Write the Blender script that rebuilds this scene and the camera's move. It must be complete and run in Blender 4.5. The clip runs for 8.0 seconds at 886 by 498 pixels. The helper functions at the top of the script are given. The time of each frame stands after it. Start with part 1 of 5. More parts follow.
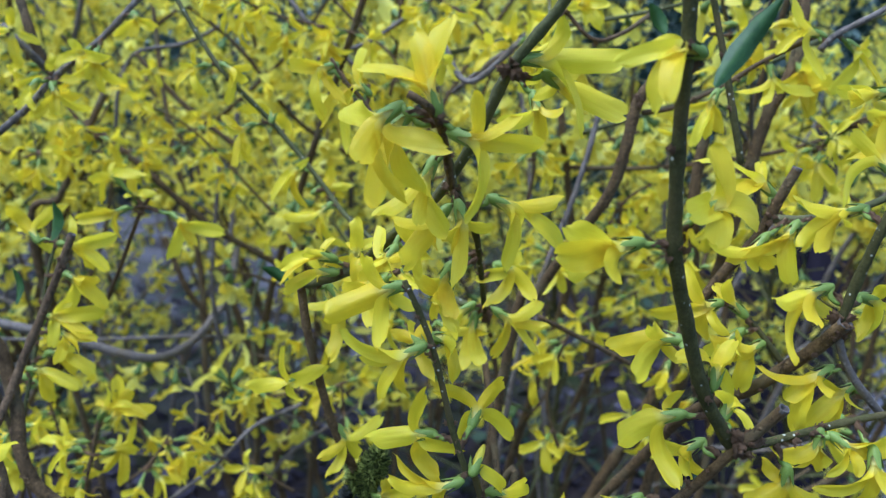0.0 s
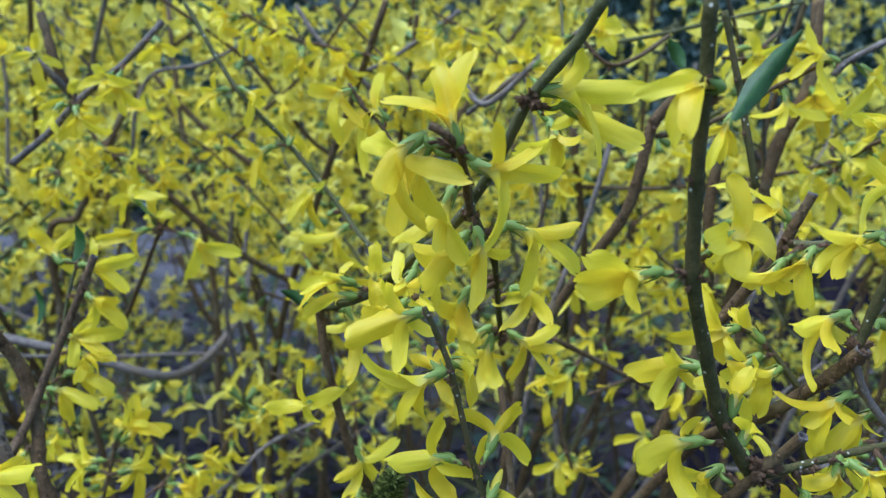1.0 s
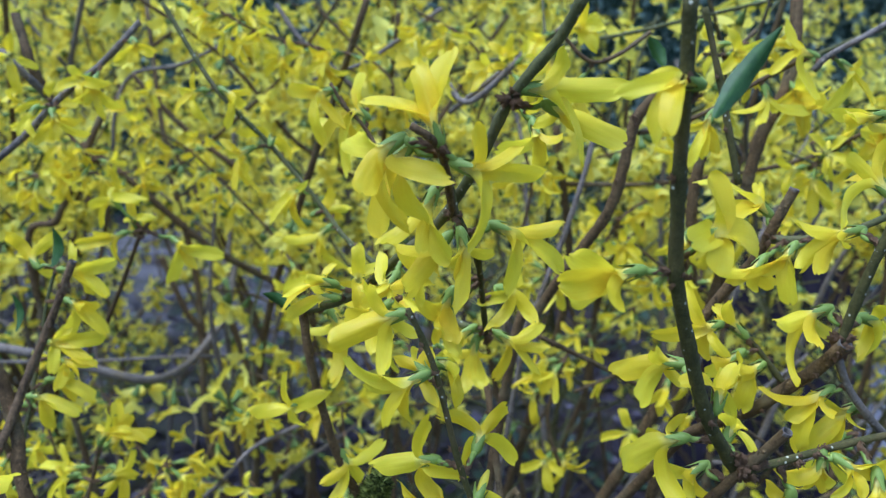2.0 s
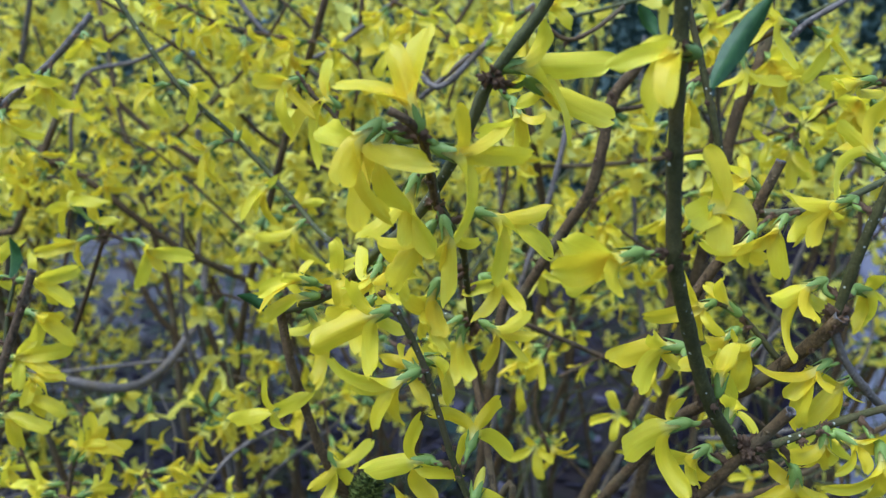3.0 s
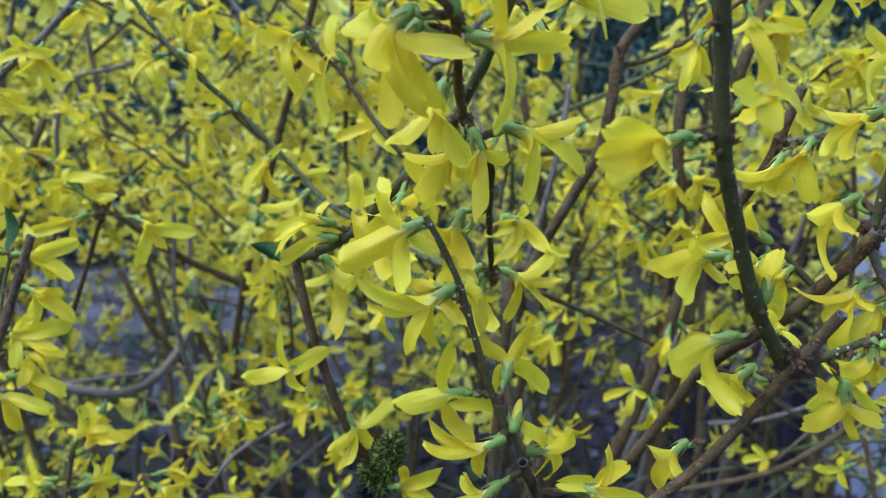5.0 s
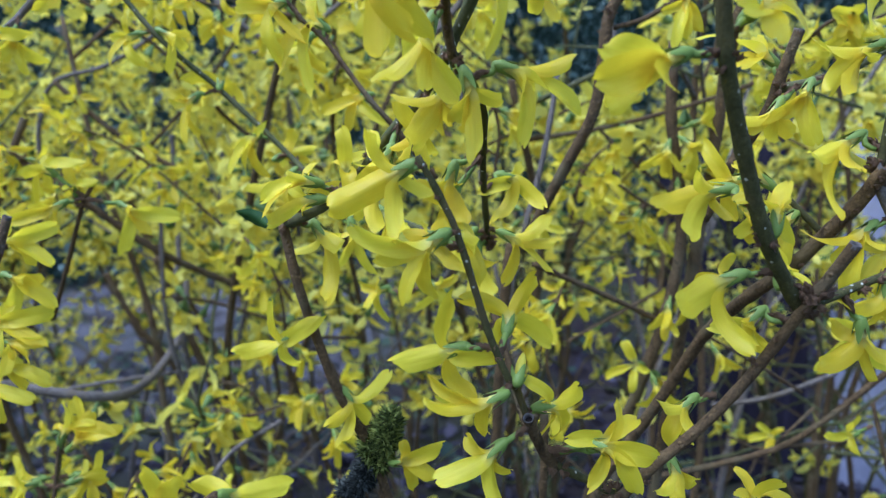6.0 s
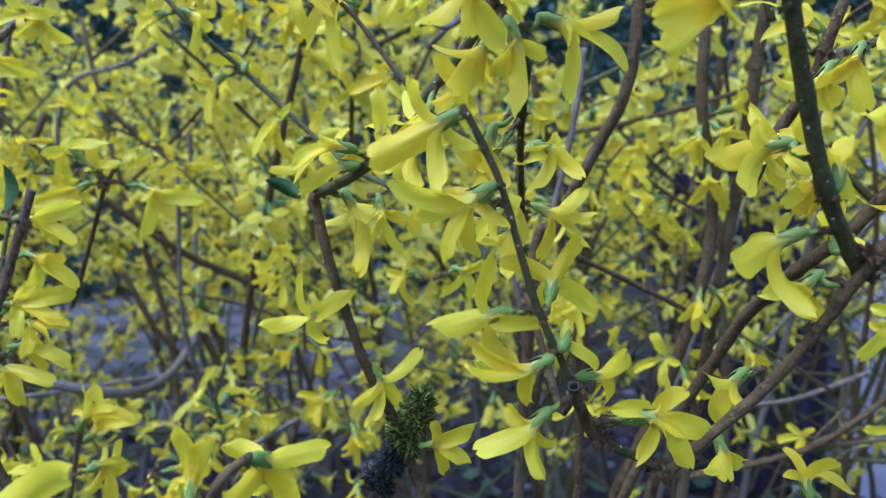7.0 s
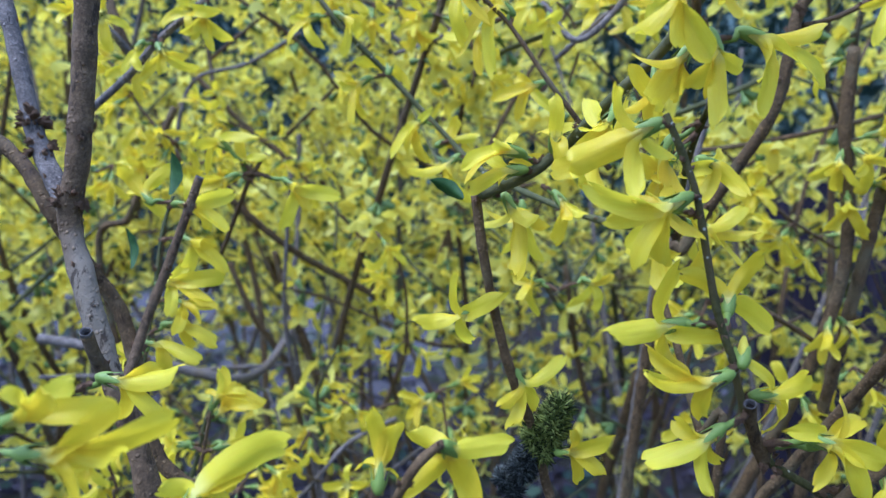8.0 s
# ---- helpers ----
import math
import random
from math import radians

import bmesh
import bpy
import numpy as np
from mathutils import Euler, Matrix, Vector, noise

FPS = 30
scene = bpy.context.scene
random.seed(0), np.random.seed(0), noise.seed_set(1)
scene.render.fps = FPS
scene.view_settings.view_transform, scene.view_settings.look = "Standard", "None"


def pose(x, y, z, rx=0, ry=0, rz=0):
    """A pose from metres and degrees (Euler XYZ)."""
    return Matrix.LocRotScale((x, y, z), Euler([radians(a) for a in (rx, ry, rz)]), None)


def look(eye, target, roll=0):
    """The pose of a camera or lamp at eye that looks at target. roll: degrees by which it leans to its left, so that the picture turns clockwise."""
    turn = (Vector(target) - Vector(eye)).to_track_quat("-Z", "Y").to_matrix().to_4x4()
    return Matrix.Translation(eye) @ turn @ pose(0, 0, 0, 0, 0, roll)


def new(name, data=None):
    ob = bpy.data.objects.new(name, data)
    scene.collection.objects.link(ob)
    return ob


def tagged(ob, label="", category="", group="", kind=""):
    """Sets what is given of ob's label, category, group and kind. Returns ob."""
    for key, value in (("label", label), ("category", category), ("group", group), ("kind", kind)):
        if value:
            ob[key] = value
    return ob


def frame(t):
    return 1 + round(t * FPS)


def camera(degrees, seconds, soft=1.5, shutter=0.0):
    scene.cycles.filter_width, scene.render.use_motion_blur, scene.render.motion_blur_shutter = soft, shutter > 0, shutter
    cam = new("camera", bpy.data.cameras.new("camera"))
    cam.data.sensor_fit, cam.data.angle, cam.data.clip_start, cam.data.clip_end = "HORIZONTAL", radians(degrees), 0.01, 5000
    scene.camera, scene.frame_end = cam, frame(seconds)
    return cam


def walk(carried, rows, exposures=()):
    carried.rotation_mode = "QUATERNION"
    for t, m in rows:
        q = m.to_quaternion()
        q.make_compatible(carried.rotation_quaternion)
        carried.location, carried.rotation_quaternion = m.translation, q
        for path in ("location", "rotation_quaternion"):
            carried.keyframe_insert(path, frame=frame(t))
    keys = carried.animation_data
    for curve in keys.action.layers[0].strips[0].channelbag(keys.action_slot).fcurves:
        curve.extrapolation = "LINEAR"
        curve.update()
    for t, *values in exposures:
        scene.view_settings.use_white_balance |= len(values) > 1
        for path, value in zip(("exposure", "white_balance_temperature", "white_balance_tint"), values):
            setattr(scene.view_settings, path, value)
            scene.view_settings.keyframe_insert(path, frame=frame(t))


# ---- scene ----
STOPS, KELVIN, TINT = 0.49, 4740, 13
cam = camera(64.54, 8.0, 1.2)
PATH = [
    (0, (0.0860, 0.1052, 1.1994), (-0.0054, 2.0564, 0.7699), 5.19),
    (0.5, (0.0850, 0.1036, 1.2008), (-0.0151, 2.0565, 0.7811), 5.29),
    (1, (0.0820, 0.1022, 1.2042), (-0.0413, 2.0600, 0.8146), 5.14),
    (1.5, (0.0839, 0.1022, 1.2051), (-0.0222, 2.0609, 0.8152), 5.27),
    (3, (0.0781, 0.1184, 1.2029), (0.0746, 2.0735, 0.7816), 2.28),
    (3.5, (0.0747, 0.1237, 1.1911), (0.1217, 2.0741, 0.7506), 1.54),
    (4, (0.0677, 0.1157, 1.1847), (0.1287, 2.0699, 0.7636), 1.00),
    (4.5, (0.0632, 0.1141, 1.1749), (0.1258, 2.0736, 0.7794), 0.36),
    (4.7, (0.0619, 0.1169, 1.1679), (0.1081, 2.0836, 0.8073), 0.74),
    (6, (0.0603, 0.1297, 1.1342), (0.1253, 2.1042, 0.8225), -1.51),
    (6.5, (0.0566, 0.1360, 1.1203), (0.1725, 2.1140, 0.8480), -1.99),
    (7, (0.0489, 0.1374, 1.1134), (0.0869, 2.1189, 0.8449), -1.46),
    (7.2, (0.0445, 0.1386, 1.1140), (0.0304, 2.1215, 0.8530), -0.51),
    (7.5, (0.0318, 0.1379, 1.1165), (-0.0648, 2.1196, 0.8641), 0.36),
    (7.8, (0.0134, 0.1344, 1.1108), (-0.1133, 2.1199, 0.9065), 1.79),
    (8, (0.0075, 0.1316, 1.1100), (-0.1386, 2.1125, 0.8761), 1.69),
]
walk(cam, [(t, look(eye, target, roll)) for t, eye, target, roll in PATH], [(t, STOPS + more, KELVIN - cool, TINT + cool * 0.035) for t, more, cool in ((0, 0, 0), (1.5, 0.03, 0), (4.5, 0, 0), (6.5, 0.02, 180), (7, 0.06, 220), (8, 0.18, 240))])
cam.data.dof.use_dof, cam.data.dof.focus_distance, cam.data.dof.aperture_fstop = True, 0.29, 11.5

MOSS = (0.040, 0.470, 0.985)
LICHEN = (0.026, 0.478, 0.958)
CORNER = (1.292, 2.083)

# ---- light: an overcast day, soft and a little cool ----
world = bpy.data.worlds.new("overcast_sky")
scene.world = world
world.use_nodes = True
wn, wl = world.node_tree.nodes, world.node_tree.links
sky = wn.new("ShaderNodeTexSky")
sky.sky_type = "NISHITA"
sky.sun_disc = False
sky.sun_elevation, sky.sun_rotation = radians(66), radians(240)
sky.air_density, sky.dust_density, sky.ozone_density = 1.2, 4.0, 1.5
wn["Background"].inputs["Strength"].default_value = 0.17
wl.new(sky.outputs[0], wn["Background"].inputs["Color"])
sun = new("sun", bpy.data.lights.new("sun", "SUN"))
sun.data.energy, sun.data.angle, sun.data.color = 1.5, radians(40), (1.0, 0.98, 0.94)
sun.matrix_world = look((-1.1, -0.35, 2.9), (0, 0.3, 0))


# ---- materials ----
def material(name, colour, rough=0.6, spec=0.4):
    """A Principled material; returns it with its nodes, links and shader."""
    m = bpy.data.materials.new(name)
    m.use_nodes = True
    n, l = m.node_tree.nodes, m.node_tree.links
    b = n["Principled BSDF"]
    b.inputs["Base Color"].default_value = (*colour, 1)
    b.inputs["Roughness"].default_value = rough
    b.inputs["Specular IOR Level"].default_value = spec
    return m, n, l, b


def coords(n, kind="Object"):
    return n.new("ShaderNodeTexCoord").outputs[kind]


def noise_tex(n, l, vec, scale, detail=4.0, rough=0.6, stretch=None):
    if stretch:
        mp = n.new("ShaderNodeMapping")
        mp.inputs["Scale"].default_value = stretch
        l.new(vec, mp.inputs["Vector"])
        vec = mp.outputs[0]
    t = n.new("ShaderNodeTexNoise")
    t.inputs["Scale"].default_value, t.inputs["Detail"].default_value, t.inputs["Roughness"].default_value = scale, detail, rough
    l.new(vec, t.inputs["Vector"])
    return t.outputs["Fac"]


def ramp(n, l, fac, stops):
    r = n.new("ShaderNodeValToRGB")
    while len(r.color_ramp.elements) < len(stops):
        r.color_ramp.elements.new(0.5)
    for e, (p, c) in zip(r.color_ramp.elements, stops):
        e.position, e.color = p, (*c, 1)
    l.new(fac, r.inputs[0])
    return r.outputs[0]


def mixed(n, l, fac, a, b, mode="MIX"):
    m = n.new("ShaderNodeMix")
    m.data_type, m.blend_type = "RGBA", mode
    for socket, v in ((m.inputs["Factor"], fac), (m.inputs[6], a), (m.inputs[7], b)):
        if isinstance(v, (int, float)):
            socket.default_value = v
        elif isinstance(v, tuple):
            socket.default_value = (*v, 1)
        else:
            l.new(v, socket)
    return m.outputs[2]


def bump(n, l, b, height, strength, distance):
    t = n.new("ShaderNodeBump")
    t.inputs["Strength"].default_value, t.inputs["Distance"].default_value = strength, distance
    l.new(height, t.inputs["Height"])
    l.new(t.outputs[0], b.inputs["Normal"])


def bark(name, dark, light, patch, dots=0.0, scale=1.0, warts=0.0):
    """Bark: mottled grain, lichen-like patches and pale lenticel dots."""
    m, n, l, b = material(name, light, 0.75, 0.25)
    v = coords(n)
    c = ramp(n, l, noise_tex(n, l, v, 160 * scale, 6, 0.7), [(0.3, dark), (0.7, light)])
    c = mixed(n, l, ramp(n, l, noise_tex(n, l, v, 900 * scale, 3, 0.8), [(0.45, (0.55, 0.55, 0.55)), (0.6, (0, 0, 0))]), c, dark)
    c = mixed(n, l, ramp(n, l, noise_tex(n, l, v, 28 * scale, 3), [(0.52, (0, 0, 0)), (0.7, (1, 1, 1))]), c, patch)
    if dots:
        vo = n.new("ShaderNodeTexVoronoi")
        vo.inputs["Scale"].default_value = 250
        l.new(v, vo.inputs["Vector"])
        spot = ramp(n, l, vo.outputs["Distance"], [(0.11, (1, 1, 1)), (0.175, (0, 0, 0))])
        some = ramp(n, l, noise_tex(n, l, v, 130, 1), [(0.38, (0, 0, 0)), (0.44, (1, 1, 1))])
        c = mixed(n, l, mixed(n, l, 1.0, spot, some, "MULTIPLY"), c, (0.62, 0.60, 0.44))
    height = noise_tex(n, l, v, 420 * scale, 4, 0.7)
    if warts:  # corky warts, paler on top, and dark pits and streaks between them
        vo = n.new("ShaderNodeTexVoronoi")
        vo.inputs["Scale"].default_value = 330
        l.new(v, vo.inputs["Vector"])
        wart = ramp(n, l, vo.outputs["Distance"], [(0.16, (1, 1, 1)), (0.34, (0, 0, 0))])
        wart = mixed(n, l, 1.0, wart, ramp(n, l, noise_tex(n, l, v, 90, 2), [(0.45, (0, 0, 0)), (0.55, (1, 1, 1))]), "MULTIPLY")
        c = mixed(n, l, mixed(n, l, 1.0, wart, (warts, warts, warts), "MULTIPLY"), c, tuple(min(1.0, 1.7 * q) for q in light))
        pits = ramp(n, l, noise_tex(n, l, v, 210, 5, 0.75, (1, 1, 0.35)), [(0.56, (0, 0, 0)), (0.64, (0.85, 0.85, 0.85))])
        c = mixed(n, l, pits, c, tuple(0.5 * q for q in dark))
        height = mixed(n, l, 0.6, height, wart, "ADD")
    l.new(c, b.inputs["Base Color"])
    bump(n, l, b, height, 0.9, 0.0012)
    return m


BARK_GREEN = bark("green_bark", (0.045, 0.043, 0.010), (0.135, 0.125, 0.034), (0.13, 0.10, 0.036), 1.0)
BARK_OLIVE = bark("olive_bark", (0.072, 0.076, 0.023), (0.165, 0.168, 0.056), (0.13, 0.122, 0.05), 1.0)
BARK_BROWN = bark("brown_bark", (0.062, 0.038, 0.014), (0.23, 0.152, 0.060), (0.16, 0.13, 0.06), 0.0, 1.0, 0.35)
BARK_GREY = bark("grey_bark", (0.095, 0.08, 0.06), (0.35, 0.30, 0.235), (0.17, 0.135, 0.08), 0.0, 1.0, 0.3)
BARK_OLD = bark("old_trunk_bark", (0.08, 0.052, 0.024), (0.29, 0.195, 0.092), (0.25, 0.205, 0.13), 0.0, 0.7, 0.3)
PITH = bark("cut_wood", (0.09, 0.08, 0.065), (0.22, 0.195, 0.165), (0.12, 0.095, 0.07), 0.0)
HOLLOW, *_ = material("hollow_shade", (0.015, 0.012, 0.01), 0.9, 0.1)
SCALE = bark("bud_scale", (0.15, 0.08, 0.038), (0.42, 0.26, 0.13), (0.34, 0.26, 0.12), 0.0, 2.0)


def petal_material(name, far):
    """Thin petal: a clear yellow that lets light through, glossy enough to take the pale sky, with faint veins along it."""
    m, n, l, b = material(name, (0.80, 0.66, 0.02), 0.42, 0.42)
    if far:
        rnd = n.new("ShaderNodeNewGeometry").outputs["Random Per Island"]
    else:
        rnd = n.new("ShaderNodeObjectInfo").outputs["Random"]
    # far shades are brighter and paler: open light and haze put into the colour
    shades = [(0.0, (0.88, 0.73, 0.03)), (0.5, (0.91, 0.83, 0.08)), (1.0, (0.93, 0.89, 0.20))] if far else [(0.0, (0.89, 0.70, 0.004)), (0.5, (0.91, 0.78, 0.008)), (1.0, (0.93, 0.86, 0.025))]
    c = ramp(n, l, rnd, shades)
    if not far:
        v = coords(n, "UV")
        vein = noise_tex(n, l, v, 9, 3, 0.6, (0.3, 6.0, 1.0))
        c = mixed(n, l, ramp(n, l, vein, [(0.36, (0.28, 0.28, 0.28)), (0.64, (0, 0, 0))]), c, (0.80, 0.60, 0.004))
        blot = noise_tex(n, l, v, 2.5, 3)
        c = mixed(n, l, ramp(n, l, blot, [(0.5, (0, 0, 0)), (0.75, (0.35, 0.35, 0.35))]), c, (0.90, 0.84, 0.08))
        sep = n.new("ShaderNodeSeparateXYZ")
        l.new(v, sep.inputs[0])
        c = mixed(n, l, ramp(n, l, sep.outputs["X"], [(0.03, (0.7, 0.7, 0.7)), (0.28, (0, 0, 0))]), c, (0.86, 0.86, 0.36))
        bump(n, l, b, vein, 0.3, 0.0006)
    l.new(c, b.inputs["Base Color"])
    tr = n.new("ShaderNodeBsdfTranslucent")
    l.new(c, tr.inputs["Color"])
    mx = n.new("ShaderNodeMixShader")
    mx.inputs[0].default_value = 0.56 if far else 0.50
    l.new(b.outputs[0], mx.inputs[1])
    l.new(tr.outputs[0], mx.inputs[2])
    l.new(mx.outputs[0], n["Material Output"].inputs["Surface"])
    return m


PETAL, PETAL_FAR = petal_material("petal_yellow", False), petal_material("petal_yellow_brightened", True)


def soft_green(name, a, b2, rough=0.5):
    m, n, l, b = material(name, a, rough, 0.35)
    v = coords(n)
    c = ramp(n, l, noise_tex(n, l, v, 300, 3), [(0.3, a), (0.7, b2)])
    l.new(c, b.inputs["Base Color"])
    return m


CALYX = soft_green("calyx_green", (0.13, 0.20, 0.022), (0.26, 0.35, 0.06))
CALYX_FAR = soft_green("calyx_green_small", (0.10, 0.16, 0.03), (0.19, 0.27, 0.06))
LEAF = soft_green("young_leaf", (0.024, 0.066, 0.010), (0.052, 0.118, 0.02))


# ---- building blocks ----
def linked(name, verts, faces, mat, parent=None, label="", smooth=True):
    """One mesh object from vertices and faces, under a thing or a part."""
    me = bpy.data.meshes.new(name)
    me.from_pydata([tuple(v) for v in verts], [], faces)
    me.materials.append(mat)
    if smooth:
        me.polygons.foreach_set("use_smooth", [True] * len(me.polygons))
    me.update()
    ob = new(name, me)
    ob.parent = parent
    return tagged(ob, label)


stands = {}  # the world pose of each thing and part that carries others


def shared(name, me, parent, m, label=""):
    """A piece that shares its mesh with pieces like it, at the world pose m."""
    ob = new(name, me)
    ob.parent = parent
    ob.matrix_basis = stands[parent.name].inverted() @ m
    stands[ob.name] = m
    return tagged(ob, label)


def glide(points, step):
    """A smooth line through the points (Catmull-Rom), about one point every step metres, with its share of the way."""
    p = [Vector(q) for q in points]
    p = [2 * p[0] - p[1]] + p + [2 * p[-1] - p[-2]]
    line = []
    for i in range(1, len(p) - 2):
        a, b, c, d = p[i - 1:i + 3]
        n = max(2, int((c - b).length / step))
        for k in range(n):
            t = k / n
            line.append(0.5 * (2 * b + (c - a) * t + (2 * a - 5 * b + 4 * c - d) * t * t + (3 * b - a - 3 * c + d) * t ** 3))
    return line + [p[-2]]


def tube(line, radius, sides=10, wobble=0.06, seed=0.0, closed=True, hollow=False):
    """Vertices and faces of a stem along a line; radius(i, share) in metres. hollow: the first end is a cut, hollow one."""
    verts, faces = [], []
    n = len(line)
    side = Vector((0.31, 0.52, 0.79))
    for i, p in enumerate(line):
        ahead = (line[min(i + 1, n - 1)] - line[max(i - 1, 0)]).normalized()
        side = (side - ahead * side.dot(ahead)).normalized()
        up = ahead.cross(side)
        r = radius(i, i / (n - 1))
        for k in range(sides):
            a = math.tau * k / sides
            w = 1 + wobble * noise.noise(p * 120 + Vector((math.cos(a), math.sin(a), seed)) * 0.9)
            verts.append(p + (side * math.cos(a) + up * math.sin(a)) * r * w)
    for i in range(n - 1):
        for k in range(sides):
            a, b = i * sides + k, i * sides + (k + 1) % sides
            faces.append((a, b, b + sides, a + sides))
    if closed:
        faces.append(tuple(range((n - 1) * sides, n * sides)))
        if not hollow:
            faces.append(tuple(reversed(range(sides))))
    return verts, faces


def lathe(origin, ahead, profile, r, sides=14):
    """A turned shape: (way along ahead, radius in units of r)."""
    ahead = ahead.normalized()
    side = ahead.cross(Vector((0.3, 0.4, 0.86))).normalized()
    up = ahead.cross(side)
    verts, faces = [], []
    for z, w in profile:
        for k in range(sides):
            a = math.tau * k / sides
            verts.append(origin + ahead * (z + 0.0002 * math.sin(3 * a)) + (side * math.cos(a) + up * math.sin(a)) * r * w)
    for i in range(len(profile) - 1):
        for k in range(sides):
            a, b = i * sides + k, i * sides + (k + 1) % sides
            faces.append((a, b, b + sides, a + sides))
    return verts, faces


def join(pieces):
    """Several (vertices, faces) in one."""
    verts, faces = [], []
    for v, f in pieces:
        o = len(verts)
        verts += list(v)
        faces += [tuple(i + o for i in q) for q in f]
    return verts, faces


# ---- petals: oblong straps, guttered at the foot, recurved and blunt at the tip ----
def petal_grid(rows, cols, rng, straight=False):
    """One petal, one unit long along +x, its inner face towards +z: narrow at the foot, broad past the middle, blunt or nicked at the tip."""
    bow, gutter, twist = rng.uniform(0.02, 0.13), rng.uniform(0.08, 0.26), rng.uniform(-0.6, 0.6)
    back, sway, wave = rng.choice((0.1, 0.4, 0.8, 1.3, 2.0)), rng.uniform(-0.07, 0.07), rng.uniform(0.0, 6.0)
    broad, point, ruffle = rng.uniform(0.36, 0.52), rng.choice((0.14, 0.18, 0.24, 0.34)), rng.uniform(0.008, 0.026)
    notch, skew, roll = rng.choice((0.0, 0.02, 0.05)), rng.uniform(-0.07, 0.07), rng.uniform(-0.05, 0.10)
    cup, ridge = rng.uniform(-0.14, 0.24), rng.uniform(0.008, 0.020)
    if straight:  # the bend comes from the flower that it belongs to
        bow, sway, back, twist = 0.0, 0.0, back * 0.8, twist * 1.3
    verts, faces = [], []
    for i in range(rows + 1):
        u = 1 - (1 - i / rows) ** 1.4
        t = min(1.0, u / broad)
        w = 0.2 * (0.26 + 0.62 * t * t * (3 - 2 * t) + 0.12 * u) * (1 - 0.06 * max(0.0, (u - broad) / (1 - broad)))
        if u > 1 - point:
            w *= math.sqrt(max(0.10, 1 - ((u - 1 + point) / (point * 1.03)) ** 2.2))
        for j in range(cols + 1):
            v = 2 * j / cols - 1
            end = max(0.0, (u - 0.72) / 0.28) ** 1.5
            x = u + (0.012 * math.cos(5.0 * v + wave) - notch * math.exp(-(v - skew * 8) ** 2 / 0.08) + skew * v) * end
            y = v * w * (1 + ruffle * 2 * math.sin(12 * u + wave * (2 + j)) * (abs(v) > 0.95))
            z = bow * 3.2 * u ** 0.75 * (1 - u) - back * max(0.0, u - 0.58) ** 2
            z += gutter * v * v * (1 - u) ** 1.5 * min(1.0, u * 6) + cup * v * v * u * 0.45 - roll * max(0.0, abs(v) - 0.6) * u
            z += ruffle * math.sin(10 * u + wave + 2 * v) * v * v * u - ridge * math.exp(-(v / 0.14) ** 2) * math.sin(math.pi * u)
            z -= 0.6 * ridge * math.exp(-((abs(v) - 0.5) / 0.12) ** 2) * math.sin(math.pi * u)
            y += sway * 3 * u * (1 - u)
            a = twist * u * u
            y, z = y * math.cos(a) - z * math.sin(a), y * math.sin(a) + z * math.cos(a)
            verts.append(Vector((x, y, z)))
    c = cols + 1
    for i in range(rows):
        for j in range(cols):
            faces.append((i * c + j, i * c + j + 1, (i + 1) * c + j + 1, (i + 1) * c + j))
    return verts, faces


def laid_out(me, flat):
    """Gives a petal's mesh its own coordinates: along it, and across it."""
    layer = me.uv_layers.new(name="along")
    for loop in me.loops:
        p = flat[loop.vertex_index]
        layer.data[loop.index].uv = (p.x, 0.5 + p.y)
    return me


def mesh_of(name, vf, mat):
    me = bpy.data.meshes.new(name)
    me.from_pydata([tuple(v) for v in vf[0]], [], vf[1])
    me.materials.append(mat)
    me.polygons.foreach_set("use_smooth", [True] * len(me.polygons))
    me.update()
    return me


prng = random.Random(7)
PETALS = []
for _ in range(36):
    grid = petal_grid(14, 10, prng)
    PETALS.append(laid_out(mesh_of("petal", grid, PETAL), grid[0]))

STRAPS = [petal_grid(14, 10, prng, True) for _ in range(24)]


def bent_petal(strap, place, axis, reach, first, last, wide):
    """A petal that leaves the tube along the flower's axis and bends out to its tip, turning its inner face from first to last."""
    verts = []
    lng = reach.length
    knee = axis * lng * 0.38 + reach * 0.10
    for p in strap[0]:
        u = p.x
        mid = knee * (2 * u * (1 - u)) + reach * (u * u)
        ahead = (knee * (2 - 4 * u) + reach * (2 * u)).normalized()
        k = min(1.0, 1.6 * max(0.0, u))
        k = k * k * (3 - 2 * k)
        face = first * (1 - k) + last * k
        face = (face - ahead * face.dot(ahead)).normalized()
        verts.append(place + mid + face.cross(ahead) * (p.y * wide) + face * (p.z * (lng + wide) / 2))
    return verts, strap[1]


def unit_calyx():
    """A shallow green cup that ends in four pointed lobes pressed to the petals, along +z, one unit long."""
    verts, faces = [], []
    sides, rows = 24, 6
    for i in range(rows + 1):
        for k in range(sides):
            a = math.tau * k / sides
            z = i / rows * (0.42 + 0.66 * (0.5 + 0.5 * math.cos(4 * a)) ** 1.1)
            r = 0.13 + 0.27 * min(1.0, z / 0.4) ** 0.6 + 0.14 * max(0.0, z - 0.5) + 0.03 * math.cos(4 * a) * z + 0.10 * max(0.0, z - 0.85)
            verts.append(Vector((r * math.cos(a), r * math.sin(a), z)))
    for i in range(rows):
        for k in range(sides):
            faces.append((i * sides + k, i * sides + (k + 1) % sides, (i + 1) * sides + (k + 1) % sides, (i + 1) * sides + k))
    faces.append(tuple(reversed(range(sides))))
    return verts, faces


CALYX_MESH = mesh_of("calyx", unit_calyx(), CALYX)


